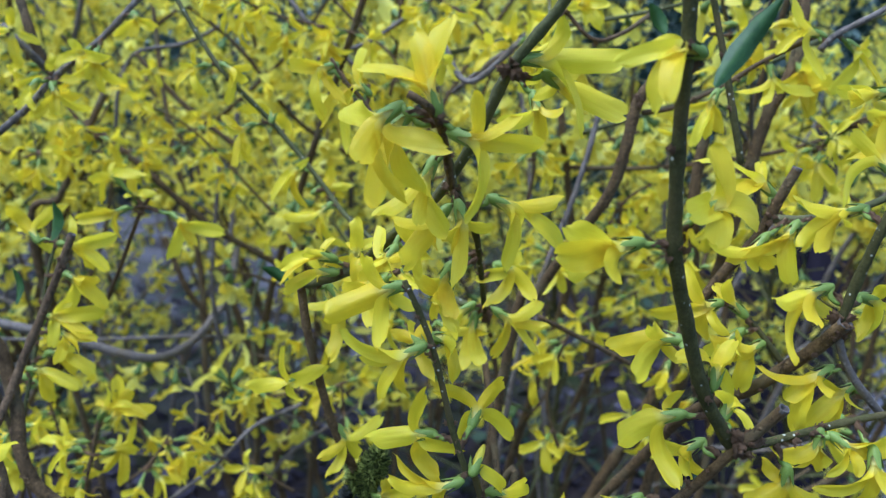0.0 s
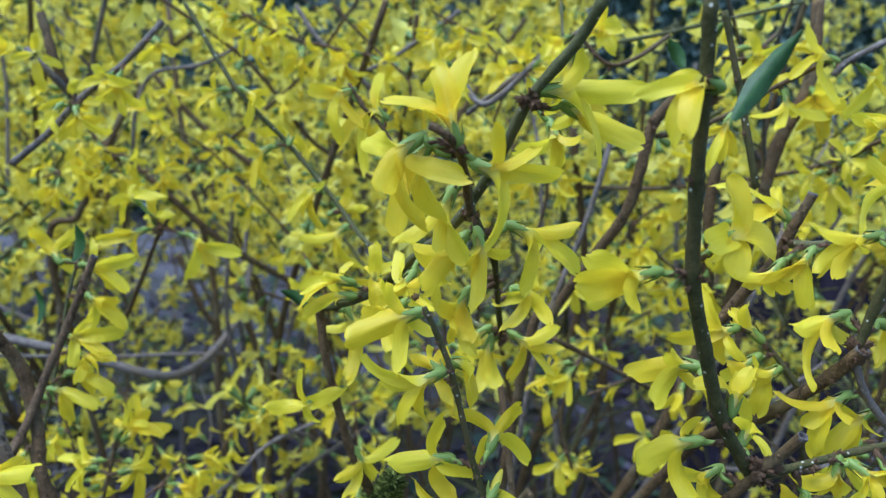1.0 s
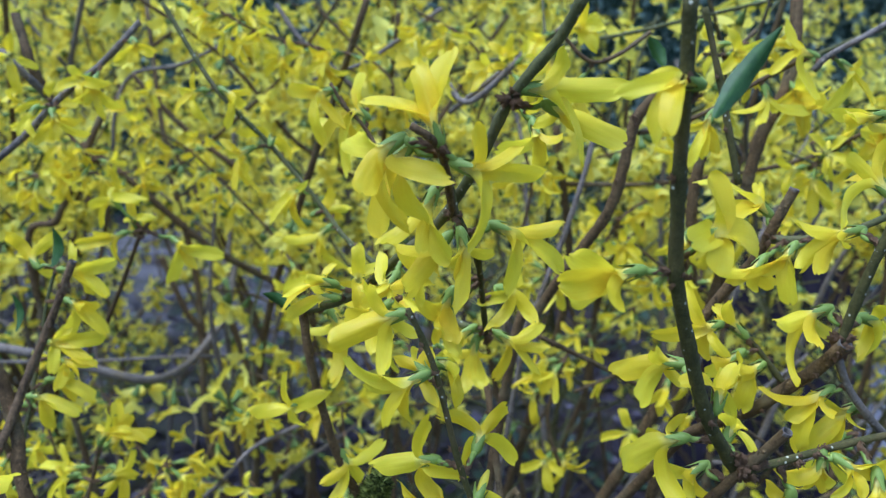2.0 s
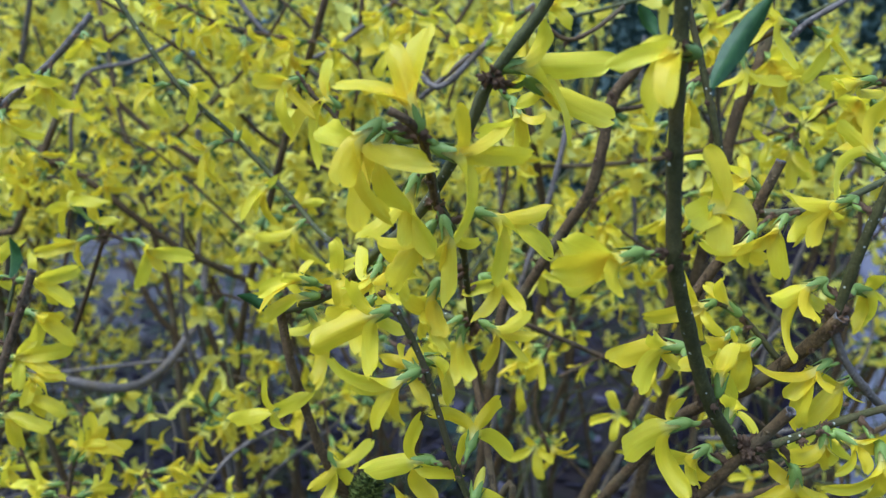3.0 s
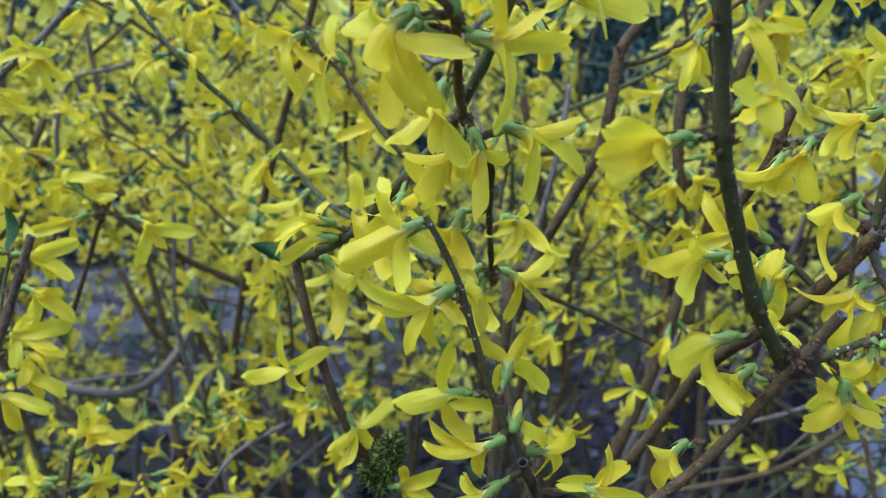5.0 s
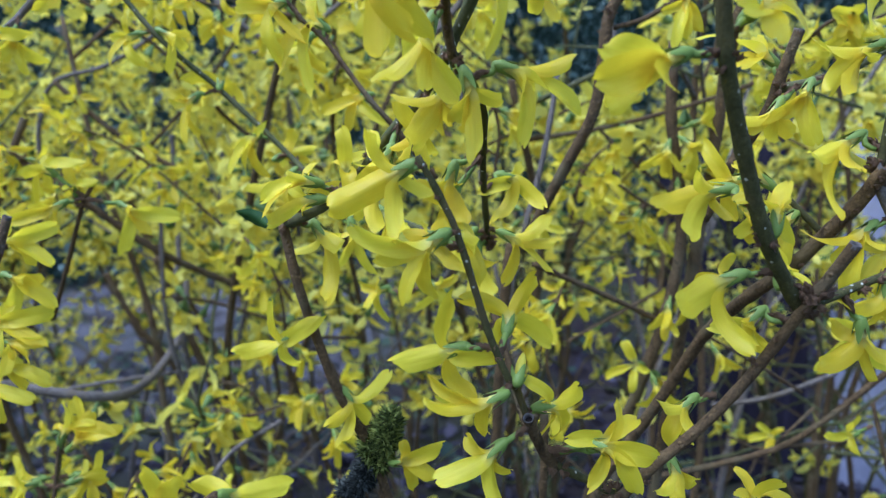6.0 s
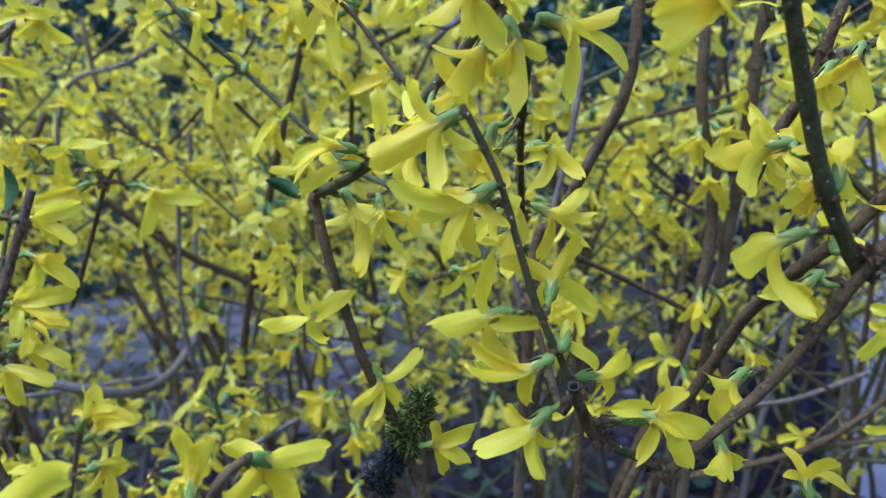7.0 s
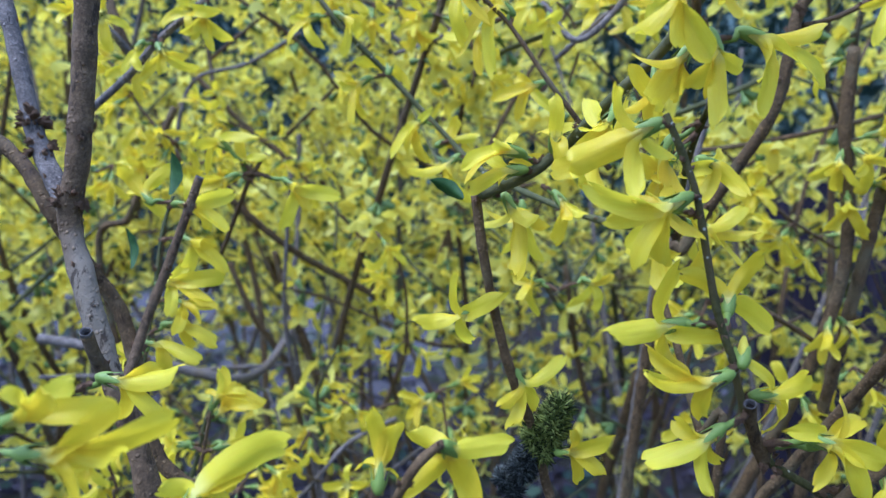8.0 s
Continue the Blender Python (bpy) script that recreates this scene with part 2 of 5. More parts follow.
def unit_corolla():
    """The short yellow tube that the petals spread from."""
    line = [Vector((0, 0, z)) for z in (0.0, 0.001, 0.002, 0.003)]
    return tube(line, lambda i, s: (0.0012, 0.0016, 0.0018, 0.0021)[i], 8, 0.0, closed=False)


COROLLA_MESH = mesh_of("flower", unit_corolla(), PETAL)


def basis(origin, ahead, up, scale):
    """A pose with z along ahead, scaled."""
    z = Vector(ahead).normalized()
    x = (Vector(up) - z * Vector(up).dot(z)).normalized()
    m = Matrix((x, z.cross(x), z)).transposed().to_4x4()
    return Matrix.Translation(origin) @ m @ Matrix.Diagonal((*scale, 1))


flowering = []  # branches to be set with flowers later
branches = []  # (thing, line) of every branch in front
frng = random.Random(21)
FRONT = Vector((0, -0.62, 0.24))


def nearest_branch(place):
    best = min(branches, key=lambda b: min((q - place).length for q in b[1]))
    spot = min(best[1], key=lambda q: (q - place).length)
    return best[0], spot


LABELS = {
    "stem": "upright forsythia stem with yellow flowers and pale dots", "limb": "woody forsythia limb bearing side shoots and flowers",
    "twig": "thin forsythia twig with yellow flowers", "shoot": "slender green forsythia shoot hung with yellow flowers",
    "spur": "short forsythia spur with scaly buds", "branch": "long forsythia branch crossing the shrub",
    "trunk": "thick brown old forsythia stem with rough bark", "stub": "pruned forsythia stub with a cut end"}
MATNAMES = {"green_bark": "green", "olive_bark": "olive", "brown_bark": "brown", "grey_bark": "grey", "old_trunk_bark": "brown"}


def branch(name, mat, r0, r1, points, cut=False, rich=0.0):
    """A branch from its tip to its foot, radii in millimetres, with swollen nodes, bud scars and, if cut, a hollow pruned end."""
    seed = len(branches) * 3.7
    fine = 0.0035 if r1 < 6 else 0.005
    line = glide(points, fine)
    rng = random.Random(len(branches))
    far = (Vector(points[0]) - Vector((0, 0.08, 1.1))).length > 0.62
    # a slight crook at each node
    length = sum((b - a).length for a, b in zip(line, line[1:]))
    gap = rng.uniform(0.024, 0.034)
    way, ways = 0.0, [0.0]
    for a, b in zip(line, line[1:]):
        way += (b - a).length
        ways.append(way)
    start = rng.uniform(0, gap)

    def radius(i, s):
        d = (ways[i] - start + gap / 2) % gap - gap / 2
        return (r0 + (r1 - r0) * s) * (0.00072 if r1 < 4.55 else 0.00086) * (1 + (0.16 if r1 < 5 else 0.09) * math.exp(-(d / 0.003) ** 2) + 0.04 * noise.noise(Vector((ways[i] * 60, seed, 0))))

    thing = tagged(new("forsythia_branch"), MATNAMES[mat.name] + " " + LABELS[name], "branch", "forsythia branches")
    thing.matrix_basis = Matrix.Translation(line[-1])
    stands[thing.name] = thing.matrix_basis.copy()
    inv = thing.matrix_basis.inverted()
    v, f = tube(line, radius, (12 if r1 > 3 else 9) if r1 < 5 or far else 22, 0.10 if r1 < 5 else 0.16, seed, True, cut)
    linked("bark", [inv @ q for q in v], f, mat, thing)
    if cut:
        a, b = line[0], line[2]
        down = (b - a).normalized()
        r = r0 * (0.00074 if r1 < 4.55 else 0.00088)
        v, f = lathe(a, down, [(0.0014, 0.98), (-0.0002, 1.0), (-0.0004, 0.95), (-0.0003, 0.84), (0.0004, 0.74), (0.003, 0.7)], r)
        linked("cut_end", [inv @ q for q in v], f, PITH, thing, "pale hollow pruned end")
        # a near-black disc paints the shade inside the hollow
        v, f = lathe(a, down, [(0.0019, 0.74), (0.0019, 0.01)], r)
        linked("shade_disc", [inv @ q for q in v], f, HOLLOW, thing, "dark disc for the shade inside the hollow end")
    # bud scars and dry bud scales in pairs at the nodes
    if not far:
        k = 0
        while start + k * gap < length:
            i = min(range(len(ways)), key=lambda j: abs(ways[j] - start - k * gap))
            k += 1
            if rng.random() < 0.35 or i < 2:
                continue
            ahead = (line[min(i + 1, len(line) - 1)] - line[max(i - 1, 0)]).normalized()
            out = ahead.cross(Vector((rng.uniform(-1, 1), rng.uniform(-1, 1), rng.uniform(-1, 1)))).normalized()
            r = radius(i, i / len(line))
            for s in (1, -1):
                if rng.random() < 0.3:
                    continue
                pose_m = basis(line[i] + out * s * r * 0.8, out * s - ahead * 0.9, ahead, [rng.uniform(0.0022, 0.0042)] * 3)
                shared("bud_scar", SCAR_MESHES[rng.randrange(3)], thing, pose_m)
    branches.append((thing, line))
    if rich:
        flowering.append((thing, line, rich))
    return thing


def scaly(rng, n, length):
    """A small cluster of overlapping brown bud scales along +z."""
    pieces = []
    for k in range(n):
        a, z = k * 2.4, length * k / n
        out = Vector((math.cos(a), math.sin(a), 0))
        side = Vector((-out.y, out.x, 0))
        r = 0.26 * (1 - 0.45 * k / n)
        base, tip = out * r * 0.7 + Vector((0, 0, z)), out * (r * 1.2 + rng.uniform(0, 0.12)) + Vector((0, 0, z + 0.45))
        mid = (base + tip) / 2 + out * 0.07
        v = [base - side * 0.14, base + side * 0.14, mid + side * 0.17, mid - side * 0.17, tip, base - out * 0.1]
        pieces.append((v, [(0, 1, 2, 3), (3, 2, 4), (0, 3, 5), (1, 5, 2), (2, 5, 4), (3, 4, 5)]))
    line = [Vector((0, 0, z * length)) for z in (-0.15, 0.3, 0.7, 1.05)]
    pieces.append(tube(line, lambda i, s: (0.25, 0.25, 0.2, 0.14)[i], 7, 0.1))
    return join(pieces)


srng = random.Random(3)
SCAR_MESHES = [mesh_of("bud_scar", scaly(srng, 5, 0.6), SCALE) for _ in range(3)]
SLEEVE_MESHES = [mesh_of("bud_sleeve", scaly(srng, 8, 1.0), SCALE) for _ in range(4)]


def stalk(thing, base, foot, flowerob):
    """The brown scaly sleeve and green neck between branch and flower."""
    way = base - foot
    size = max(0.004, min(0.011, way.length * 0.62))
    shared("bud_sleeve", SLEEVE_MESHES[frng.randrange(4)], flowerob, basis(foot, way, (0.3, 0.2, 1), (0.0052, 0.0052, size)), "brown scaly bud sleeve")
    return way


def flower(place, foot, *tips, broad=1.0):
    """A flower with its calyx at place, hung from the branch near foot, its petals reaching out by the given ways."""
    place, foot = Vector(place), Vector(foot)
    near = place.y < 0.64
    thing, spot = nearest_branch(foot)
    if (spot - foot).length < 0.02:
        foot = spot
    tips = [Vector(t) for t in tips]
    way = place - foot
    mean = sum((t.normalized() for t in tips), Vector()) / len(tips)
    axis = (way.normalized() * 0.6 + mean).normalized()
    if len(tips) == 3:  # the fourth petal, mostly hidden
        t = (axis * 1.5 - mean * 1.2 + Vector((frng.uniform(-1, 1), frng.uniform(0.2, 1), frng.uniform(-1, 0.4))) * 0.4).normalized()
        tips.append(t * 0.017)
    ob = shared("flower", COROLLA_MESH, thing, basis(place - axis * 0.002, axis, (0.2, 0.9, 0.3), (1, 1, 1.3)), "four-petalled yellow flower")
    stalk(thing, place - axis * 0.005, foot, ob)
    back = place - axis * 0.0060
    m = basis(back, axis, (frng.uniform(-1, 1), 0.5, 1), (0.0064, 0.0064, 0.0092))
    shared("calyx", CALYX_MESH, ob, m, "green calyx")
    neck = [foot + way * 0.25, foot + way * 0.6, back + axis * 0.0012]
    v, f = tube(glide(neck, 0.002), lambda i, s: 0.0010 + 0.0005 * s, 7, 0.05)
    inv = stands[ob.name].inverted()
    linked("stalk", [inv @ q for q in v], f, CALYX, ob, "green flower stalk")
    for t in tips:
        ahead = t.normalized()
        out = ahead - axis * ahead.dot(axis)
        if out.length < 0.12:  # a petal that goes on along the tube
            out = axis.cross(Vector((frng.uniform(-1, 1), frng.uniform(-1, 1), 0.4)))
        out.normalize()
        lean = ahead.angle(axis)
        inner = axis * math.sin(lean) - out * math.cos(lean)
        lng = t.length
        wide = 0.0212 * (0.55 + 0.45 * lng / 0.025) * frng.uniform(0.74, 1.16) * broad
        foot_at = place + out * 0.0013
        if near:
            last = FRONT.normalized() * (1 if inner.dot(FRONT) > -0.1 else -1) * frng.uniform(0.55, 1.1) + inner * frng.uniform(0.3, 0.9)
            strap = STRAPS[frng.randrange(len(STRAPS))]
            v, f = bent_petal(strap, foot_at, axis, t, inner - out * 0.3, last, wide)
            laid_out(linked("petal", [inv @ q for q in v], f, PETAL, ob).data, strap[0])
            continue
        inner += FRONT * 1.5
        inner -= ahead * inner.dot(ahead)
        inner.normalize()
        m = Matrix((ahead, inner.cross(ahead), inner)).transposed().to_4x4()
        m = Matrix.Translation(foot_at) @ m @ Matrix.Diagonal((lng, wide, (lng + wide) / 2, 1))
        shared("petal", PETALS[frng.randrange(len(PETALS))], ob, m)
    return ob


def bud(place, foot, tip):
    """A closed yellow bud."""
    place, foot, tip = Vector(place), Vector(foot), Vector(tip)
    thing, _ = nearest_branch(foot)
    inv = thing.matrix_basis.inverted()
    line = glide([place, place + tip * 0.5, place + tip], 0.0015)
    v, f = tube(line, lambda i, s: 0.0005 + 0.0015 * math.sin(math.pi * min(1, 0.1 + 0.88 * s)), 9, 0.15)
    ob = linked("flower_bud", [inv @ q for q in v], f, PETAL_FAR, thing, "closed yellow flower bud")
    stands[ob.name] = stands[thing.name]
    shared("calyx", CALYX_MESH, ob, basis(place - tip * 0.25, tip, (0, 1, 0), (0.007, 0.007, 0.008)))


def leaf(foot, tip, wide):
    """A young leaf, folded along its midrib; wide in millimetres."""
    foot, tip = Vector(foot), Vector(tip)
    thing, _ = nearest_branch(foot)
    inv = thing.matrix_basis.inverted()
    ahead = tip - foot
    side = ahead.cross(Vector((0.25, 0.9, 0.15))).normalized()
    face = side.cross(ahead).normalized()
    verts, faces = [], []
    for i in range(13):
        u = i / 12
        w = wide * 0.001 * 0.5 * (math.sin(math.pi * min(1, 0.04 + u * 0.96)) ** 0.8 + 0.03)
        mid = foot + ahead * u + face * (0.10 * ahead.length * math.sin(math.pi * u))
        for v in (-1, -0.5, 0, 0.5, 1):
            verts.append(inv @ (mid + side * v * w * (1 + 0.06 * math.sin(19 * u)) + face * (abs(v) * w * 0.55)))
    for i in range(12):
        for j in range(4):
            faces.append((i * 5 + j, i * 5 + j + 1, (i + 1) * 5 + j + 1, (i + 1) * 5 + j))
    linked("leaf", verts, faces, LEAF, thing, "fresh green young leaf")


def blooming(rng, thing, line, low, high, rich, first=0.0):
    """Flowers along a branch further in, thicker the higher up."""
    d = rng.uniform(0, 0.03)
    for a, b in zip(line, line[1:]):
        d += (b - a).length
        if d < 0.028 or a.z < first:
            continue
        d = 0.0
        if rng.random() > rich * max(0.0, min(1.0, (a.z - low) / (high - low))):
            continue
        for _ in range(rng.choice((1, 2, 2, 3))):
            out = Vector((rng.uniform(-1, 1), rng.uniform(-1, 0.5), rng.uniform(-1, 0.3))).normalized()
            spread = rng.uniform(0.5, 1.25)
            x = out.cross(Vector((0.2, 0.5, 0.8))).normalized()
            y = out.cross(x)
            spin = rng.uniform(0, 6)
            tips = []
            for q in range(4):
                w = spin + q * math.pi / 2 + rng.uniform(-0.25, 0.25)
                tips.append((out * math.cos(spread) + (x * math.cos(w) + y * math.sin(w)) * math.sin(spread) + Vector((0, 0, -0.15))) * rng.uniform(0.019, 0.026))
            flower(a + out * rng.uniform(0.012, 0.019), a, *tips)


def knot(place, count, size):
    """A knobbly node: old bud scales and scars crowded on the wood."""
    place = Vector(place)
    thing, spot = nearest_branch(place)
    if (spot - place).length < 0.015:
        place = spot
    for _ in range(count):
        out = Vector((frng.uniform(-1, 1), frng.uniform(-1, 0.5), frng.uniform(-0.7, 1))).normalized()
        shared("bud_scar", SCAR_MESHES[frng.randrange(3)], thing, basis(place + out * size * 0.0004, out, (0.2, 0.3, 0.9), [size * 0.00066 * frng.uniform(0.6, 1.15)] * 3))


# ---- the ground, the hedge and the pillar behind ----
def earth():
    m, n, l, b = material("shaded_dark_soil", (0.05, 0.04, 0.035), 0.95, 0.1)
    v = coords(n)
    # dark soil, taken darker still to hold the shade under the shrubs
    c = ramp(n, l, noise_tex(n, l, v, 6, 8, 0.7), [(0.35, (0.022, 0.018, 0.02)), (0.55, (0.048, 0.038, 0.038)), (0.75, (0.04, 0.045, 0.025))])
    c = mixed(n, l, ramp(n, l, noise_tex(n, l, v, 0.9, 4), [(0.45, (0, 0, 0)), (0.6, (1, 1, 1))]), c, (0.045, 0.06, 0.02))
    # paler grey beyond the bed and towards the left, in broken patches
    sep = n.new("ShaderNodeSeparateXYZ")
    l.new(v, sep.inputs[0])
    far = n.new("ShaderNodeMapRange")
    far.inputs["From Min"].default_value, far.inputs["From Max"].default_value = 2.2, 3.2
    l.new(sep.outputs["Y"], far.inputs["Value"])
    pale_grey = ramp(n, l, noise_tex(n, l, v, 85, 5, 0.75), [(0.3, (0.075, 0.072, 0.078)), (0.7, (0.21, 0.205, 0.215))])
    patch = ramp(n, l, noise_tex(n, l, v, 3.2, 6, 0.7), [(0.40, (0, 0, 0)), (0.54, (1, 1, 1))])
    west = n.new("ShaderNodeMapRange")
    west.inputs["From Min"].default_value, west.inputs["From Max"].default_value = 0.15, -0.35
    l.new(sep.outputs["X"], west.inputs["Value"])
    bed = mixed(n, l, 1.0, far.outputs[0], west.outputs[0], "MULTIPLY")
    c = mixed(n, l, mixed(n, l, 1.0, bed, patch, "MULTIPLY"), c, pale_grey)
    l.new(c, b.inputs["Base Color"])
    bump(n, l, b, noise_tex(n, l, v, 60, 6, 0.7), 0.8, 0.02)
    return m


def ground():
    verts, faces = [], []
    xs = sorted({round(x * 0.12, 3) for x in range(-40, 41)} | {-400.0, -60.0, -15.0, 15.0, 60.0, 400.0})
    ys = sorted({round(y * 0.12, 3) for y in range(-20, 50)} | {-400.0, -60.0, -12.0, 15.0, 60.0, 400.0})
    for y in ys:
        for x in xs:
            verts.append((x, y, 0.05 * noise.fractal(Vector((x, y, 0)) * 1.7, 1.0, 2.0, 4)))
    c = len(xs)
    for i in range(len(ys) - 1):
        for j in range(c - 1):
            faces.append((i * c + j, i * c + j + 1, (i + 1) * c + j + 1, (i + 1) * c + j))
    tagged(linked("ground", verts, faces, earth()), "dark bare soil, darkened more for shade under the shrubs, paler grey ground at the back left", "ground", "", "structure")


ground()


def scatter(name, protos, places, mat_list, label, category, parent=None):
    """One mesh of many small copies: protos are (vertices, faces, face materials) as arrays; places are (proto, 3x3, origin)."""
    allv, allf, allm, o = [], [], [], 0
    for k, m, at in places:
        v, f, mi = protos[k]
        allv.append(v @ m.T + at)
        allf += [tuple(i + o for i in q) for q in f]
        allm += mi
        o += len(v)
    me = bpy.data.meshes.new(name)
    me.from_pydata(np.concatenate(allv).tolist(), [], allf)
    for mat in mat_list:
        me.materials.append(mat)
    me.polygons.foreach_set("material_index", allm)
    me.polygons.foreach_set("use_smooth", [True] * len(me.polygons))
    me.update()
    ob = new(name, me)
    ob.parent = parent
    return tagged(ob, label, category if not parent else "", "", "stuff")


def turn(nr, axis, spin):
    """A 3x3 turn that brings +z to the axis, spun about it."""
    z = np.array(axis, float)
    z /= np.linalg.norm(z)
    x = np.cross((0.3, 0.8, 0.52), z)
    x /= np.linalg.norm(x)
    y = np.cross(z, x)
    c, s = math.cos(spin), math.sin(spin)
    return np.stack([c * x + s * y, c * y - s * x, z], 1)


def small_flower(rng, open_):
    """A flower of the shrub behind, about 1 unit across, along +z: four petals and a calyx."""
    verts, faces, mats = [], [], []
    for q in range(4):
        a = math.tau * q / 4 + rng.uniform(-0.35, 0.35)
        lift = open_ + rng.uniform(-0.35, 0.35)
        g, gf = petal_grid(6, 2, rng)
        ahead = Vector((math.cos(a) * math.sin(lift), math.sin(a) * math.sin(lift), math.cos(lift)))
        inner = (Vector((0, 0, 1)) - ahead * ahead.z)
        inner = inner.normalized() if inner.length > 0.05 else Vector((-math.cos(a), -math.sin(a), 0))
        m = Matrix((ahead, inner.cross(ahead), inner)).transposed()
        o = len(verts)
        lng = rng.uniform(0.85, 1.1)
        verts += [m @ Vector((p.x * lng, p.y * 1.05, p.z)) for p in g]
        faces += [tuple(i + o for i in f) for f in gf]
        mats += [0] * len(gf)
    o = len(verts)
    cup, cf = tube([Vector((0, 0, z)) for z in (-0.55, -0.3, -0.1, 0.1)], lambda i, s: (0.05, 0.07, 0.14, 0.17)[i], 5, 0)
    verts += cup
    faces += [tuple(i + o for i in f) for f in cf]
    mats += [1] * len(cf)
    return np.array([tuple(v) for v in verts]), faces, mats


qrng = random.Random(11)
SMALL = [small_flower(qrng, o) for o in (0.5, 0.7, 0.9, 1.1, 1.3, 0.35)]


def shrub(name, feet, seed, label, rich, low, high, stout=(0.0045, 0.0085), shoots=(5, 9), barks=(BARK_BROWN, BARK_GREY, BARK_OLIVE)):
    """A forsythia clump: stems that rise from feet, fork into side shoots, and carry flowers, thin low down and thick above.
    feet: (x, y, lean x, lean y, height)."""
    rng = random.Random(seed)
    thing = tagged(new(name), label, "shrub", "forsythia shrubs behind")
    woods = {0: [], 1: [], 2: []}
    places = []

    def blossom(line, every, factor):
        d = rng.uniform(0, every)
        for a, b in zip(line, line[1:]):
            d += (b - a).length
            if d < every:
                continue
            d = 0
            chance = 1.2 * factor * max(0.0, min(1.0, (a.z - low) / (high - low)))
            if rng.random() > chance:
                continue
            ahead = (b - a).normalized()
            for _ in range(rng.choice((1, 2, 2, 3, 4))):
                out = Vector((rng.uniform(-1, 1), rng.uniform(-1, 1), rng.uniform(-1.1, 0.35)))
                out = (out - ahead * out.dot(ahead) * 0.7).normalized()
                s = rng.uniform(0.023, 0.032)
                places.append((rng.randrange(len(SMALL)), turn(rng, out, rng.uniform(0, 6)) * s, np.array(a + out * rng.uniform(0.012, 0.02))))

    for x, y, lx, ly, tall in feet:
        r = rng.uniform(*stout)
        pts, p = [], Vector((x, y, -0.02))
        n = 6
        for i in range(n + 1):
            pts.append(p.copy())
            u = i / n
            p = p + Vector((lx * (0.4 + u), ly * (0.4 + u), 1.0 - 0.25 * u)).normalized() * tall / n + Vector((rng.uniform(-1, 1), rng.uniform(-1, 1), 0)) * 0.035
        line = glide(pts, 0.03)
        woods[rng.choice((0, 0, 1))].append(tube(line, lambda i, s: r * (1.1 - 0.6 * s), 7, 0.12, x))
        blossom(line, 0.026, rich)
        for _ in range(rng.randint(*shoots)):
            i = rng.randrange(int(len(line) * 0.22), len(line) - 1)
            a, tall2, th = line[i], rng.uniform(0.25, 0.6), rng.uniform(0, math.tau)
            way = Vector((math.cos(th), math.sin(th), rng.uniform(0.2, 1.3))).normalized()
            pts2, p = [a], a.copy()
            for k in range(4):
                p = p + (way + Vector((rng.uniform(-1, 1), rng.uniform(-1, 1), rng.uniform(-0.6, 0.5))) * 0.28) * tall2 / 4
                pts2.append(p.copy())
            if min(q.y for q in pts2) < 0.72 and a.x > -2:
                continue
            line2 = glide(pts2, 0.028)
            woods[rng.choice((0, 1, 2))].append(tube(line2, lambda i, s: 0.0032 - 0.0017 * s, 6, 0.12, a.x))
            blossom(line2, 0.024, rich * 1.15)
            if rng.random() < 0.6:
                b = line2[len(line2) // 2]
                tip = b + Vector((rng.uniform(-1, 1), rng.uniform(-0.6, 1), rng.uniform(0.1, 1))).normalized() * rng.uniform(0.12, 0.28)
                if tip.y > 0.72:
                    line3 = glide([b, (b + tip) / 2 + Vector((0, 0, 0.012)), tip], 0.024)
                    woods[2].append(tube(line3, lambda i, s: 0.002 - 0.0009 * s, 5, 0.1))
                    blossom(line3, 0.022, rich * 1.2)
    for k, mat in enumerate(barks):
        if woods[k]:
            v, f = join(woods[k])
            tagged(linked("stem_tangle", v, f, mat, thing), "", "", "", "stuff")
    scatter("blossom_mass", SMALL, places, (PETAL_FAR, CALYX_FAR), "many small yellow flowers", "", thing)
    return len(places)


brng = random.Random(5)


def feet(n, x0, x1, y0, y1, tall0, tall1, toward=-0.12):
    rows = []
    for _ in range(n):
        x, y = brng.uniform(x0, x1), brng.uniform(y0, y1)
        rows.append((x, y, brng.uniform(-0.35, 0.35), brng.uniform(-0.25, 0.15) + toward, brng.uniform(tall0, tall1)))
    return rows


shrub("forsythia_shrub", feet(20, -1.3, 0.1, 1.15, 1.7, 1.1, 1.6), 1, "yellow flowering forsythia shrub with tangled brown stems", 0.36, 0.35, 1.1, (0.0048, 0.0085), (3, 6))
shrub("forsythia_shrub", feet(15, -0.9, 0.75, 0.95, 1.3, 0.9, 1.5, 0.08), 7, "open forsythia shrub, mostly bare grey-brown stems", 0.06, 0.3, 1.1, (0.0048, 0.0075), (2, 4))
shrub("forsythia_shrub", feet(12, 0.0, 1.3, 1.15, 1.7, 1.0, 1.4), 2, "yellow flowering forsythia shrub with tangled brown stems", 0.26, 0.50, 1.15, barks=(BARK_BROWN, BARK_GREEN, BARK_OLIVE))
shrub("forsythia_shrub", feet(28, -2.2, 0.2, 1.8, 2.7, 1.3, 1.9), 3, "dense forsythia shrub full of yellow flowers", 0.50, 0.3, 1.0)
shrub("forsythia_shrub", feet(18, 0.1, 1.9, 1.7, 2.05, 1.1, 1.6), 4, "dense forsythia shrub full of yellow flowers", 0.40, 0.5, 1.2, barks=(BARK_BROWN, BARK_GREEN, BARK_OLIVE))
shrub("forsythia_shrub", feet(24, -3.4, 0.4, 3.0, 4.4, 1.4, 2.0), 5, "tall forsythia shrub full of yellow flowers", 0.62, 0.5, 1.0)
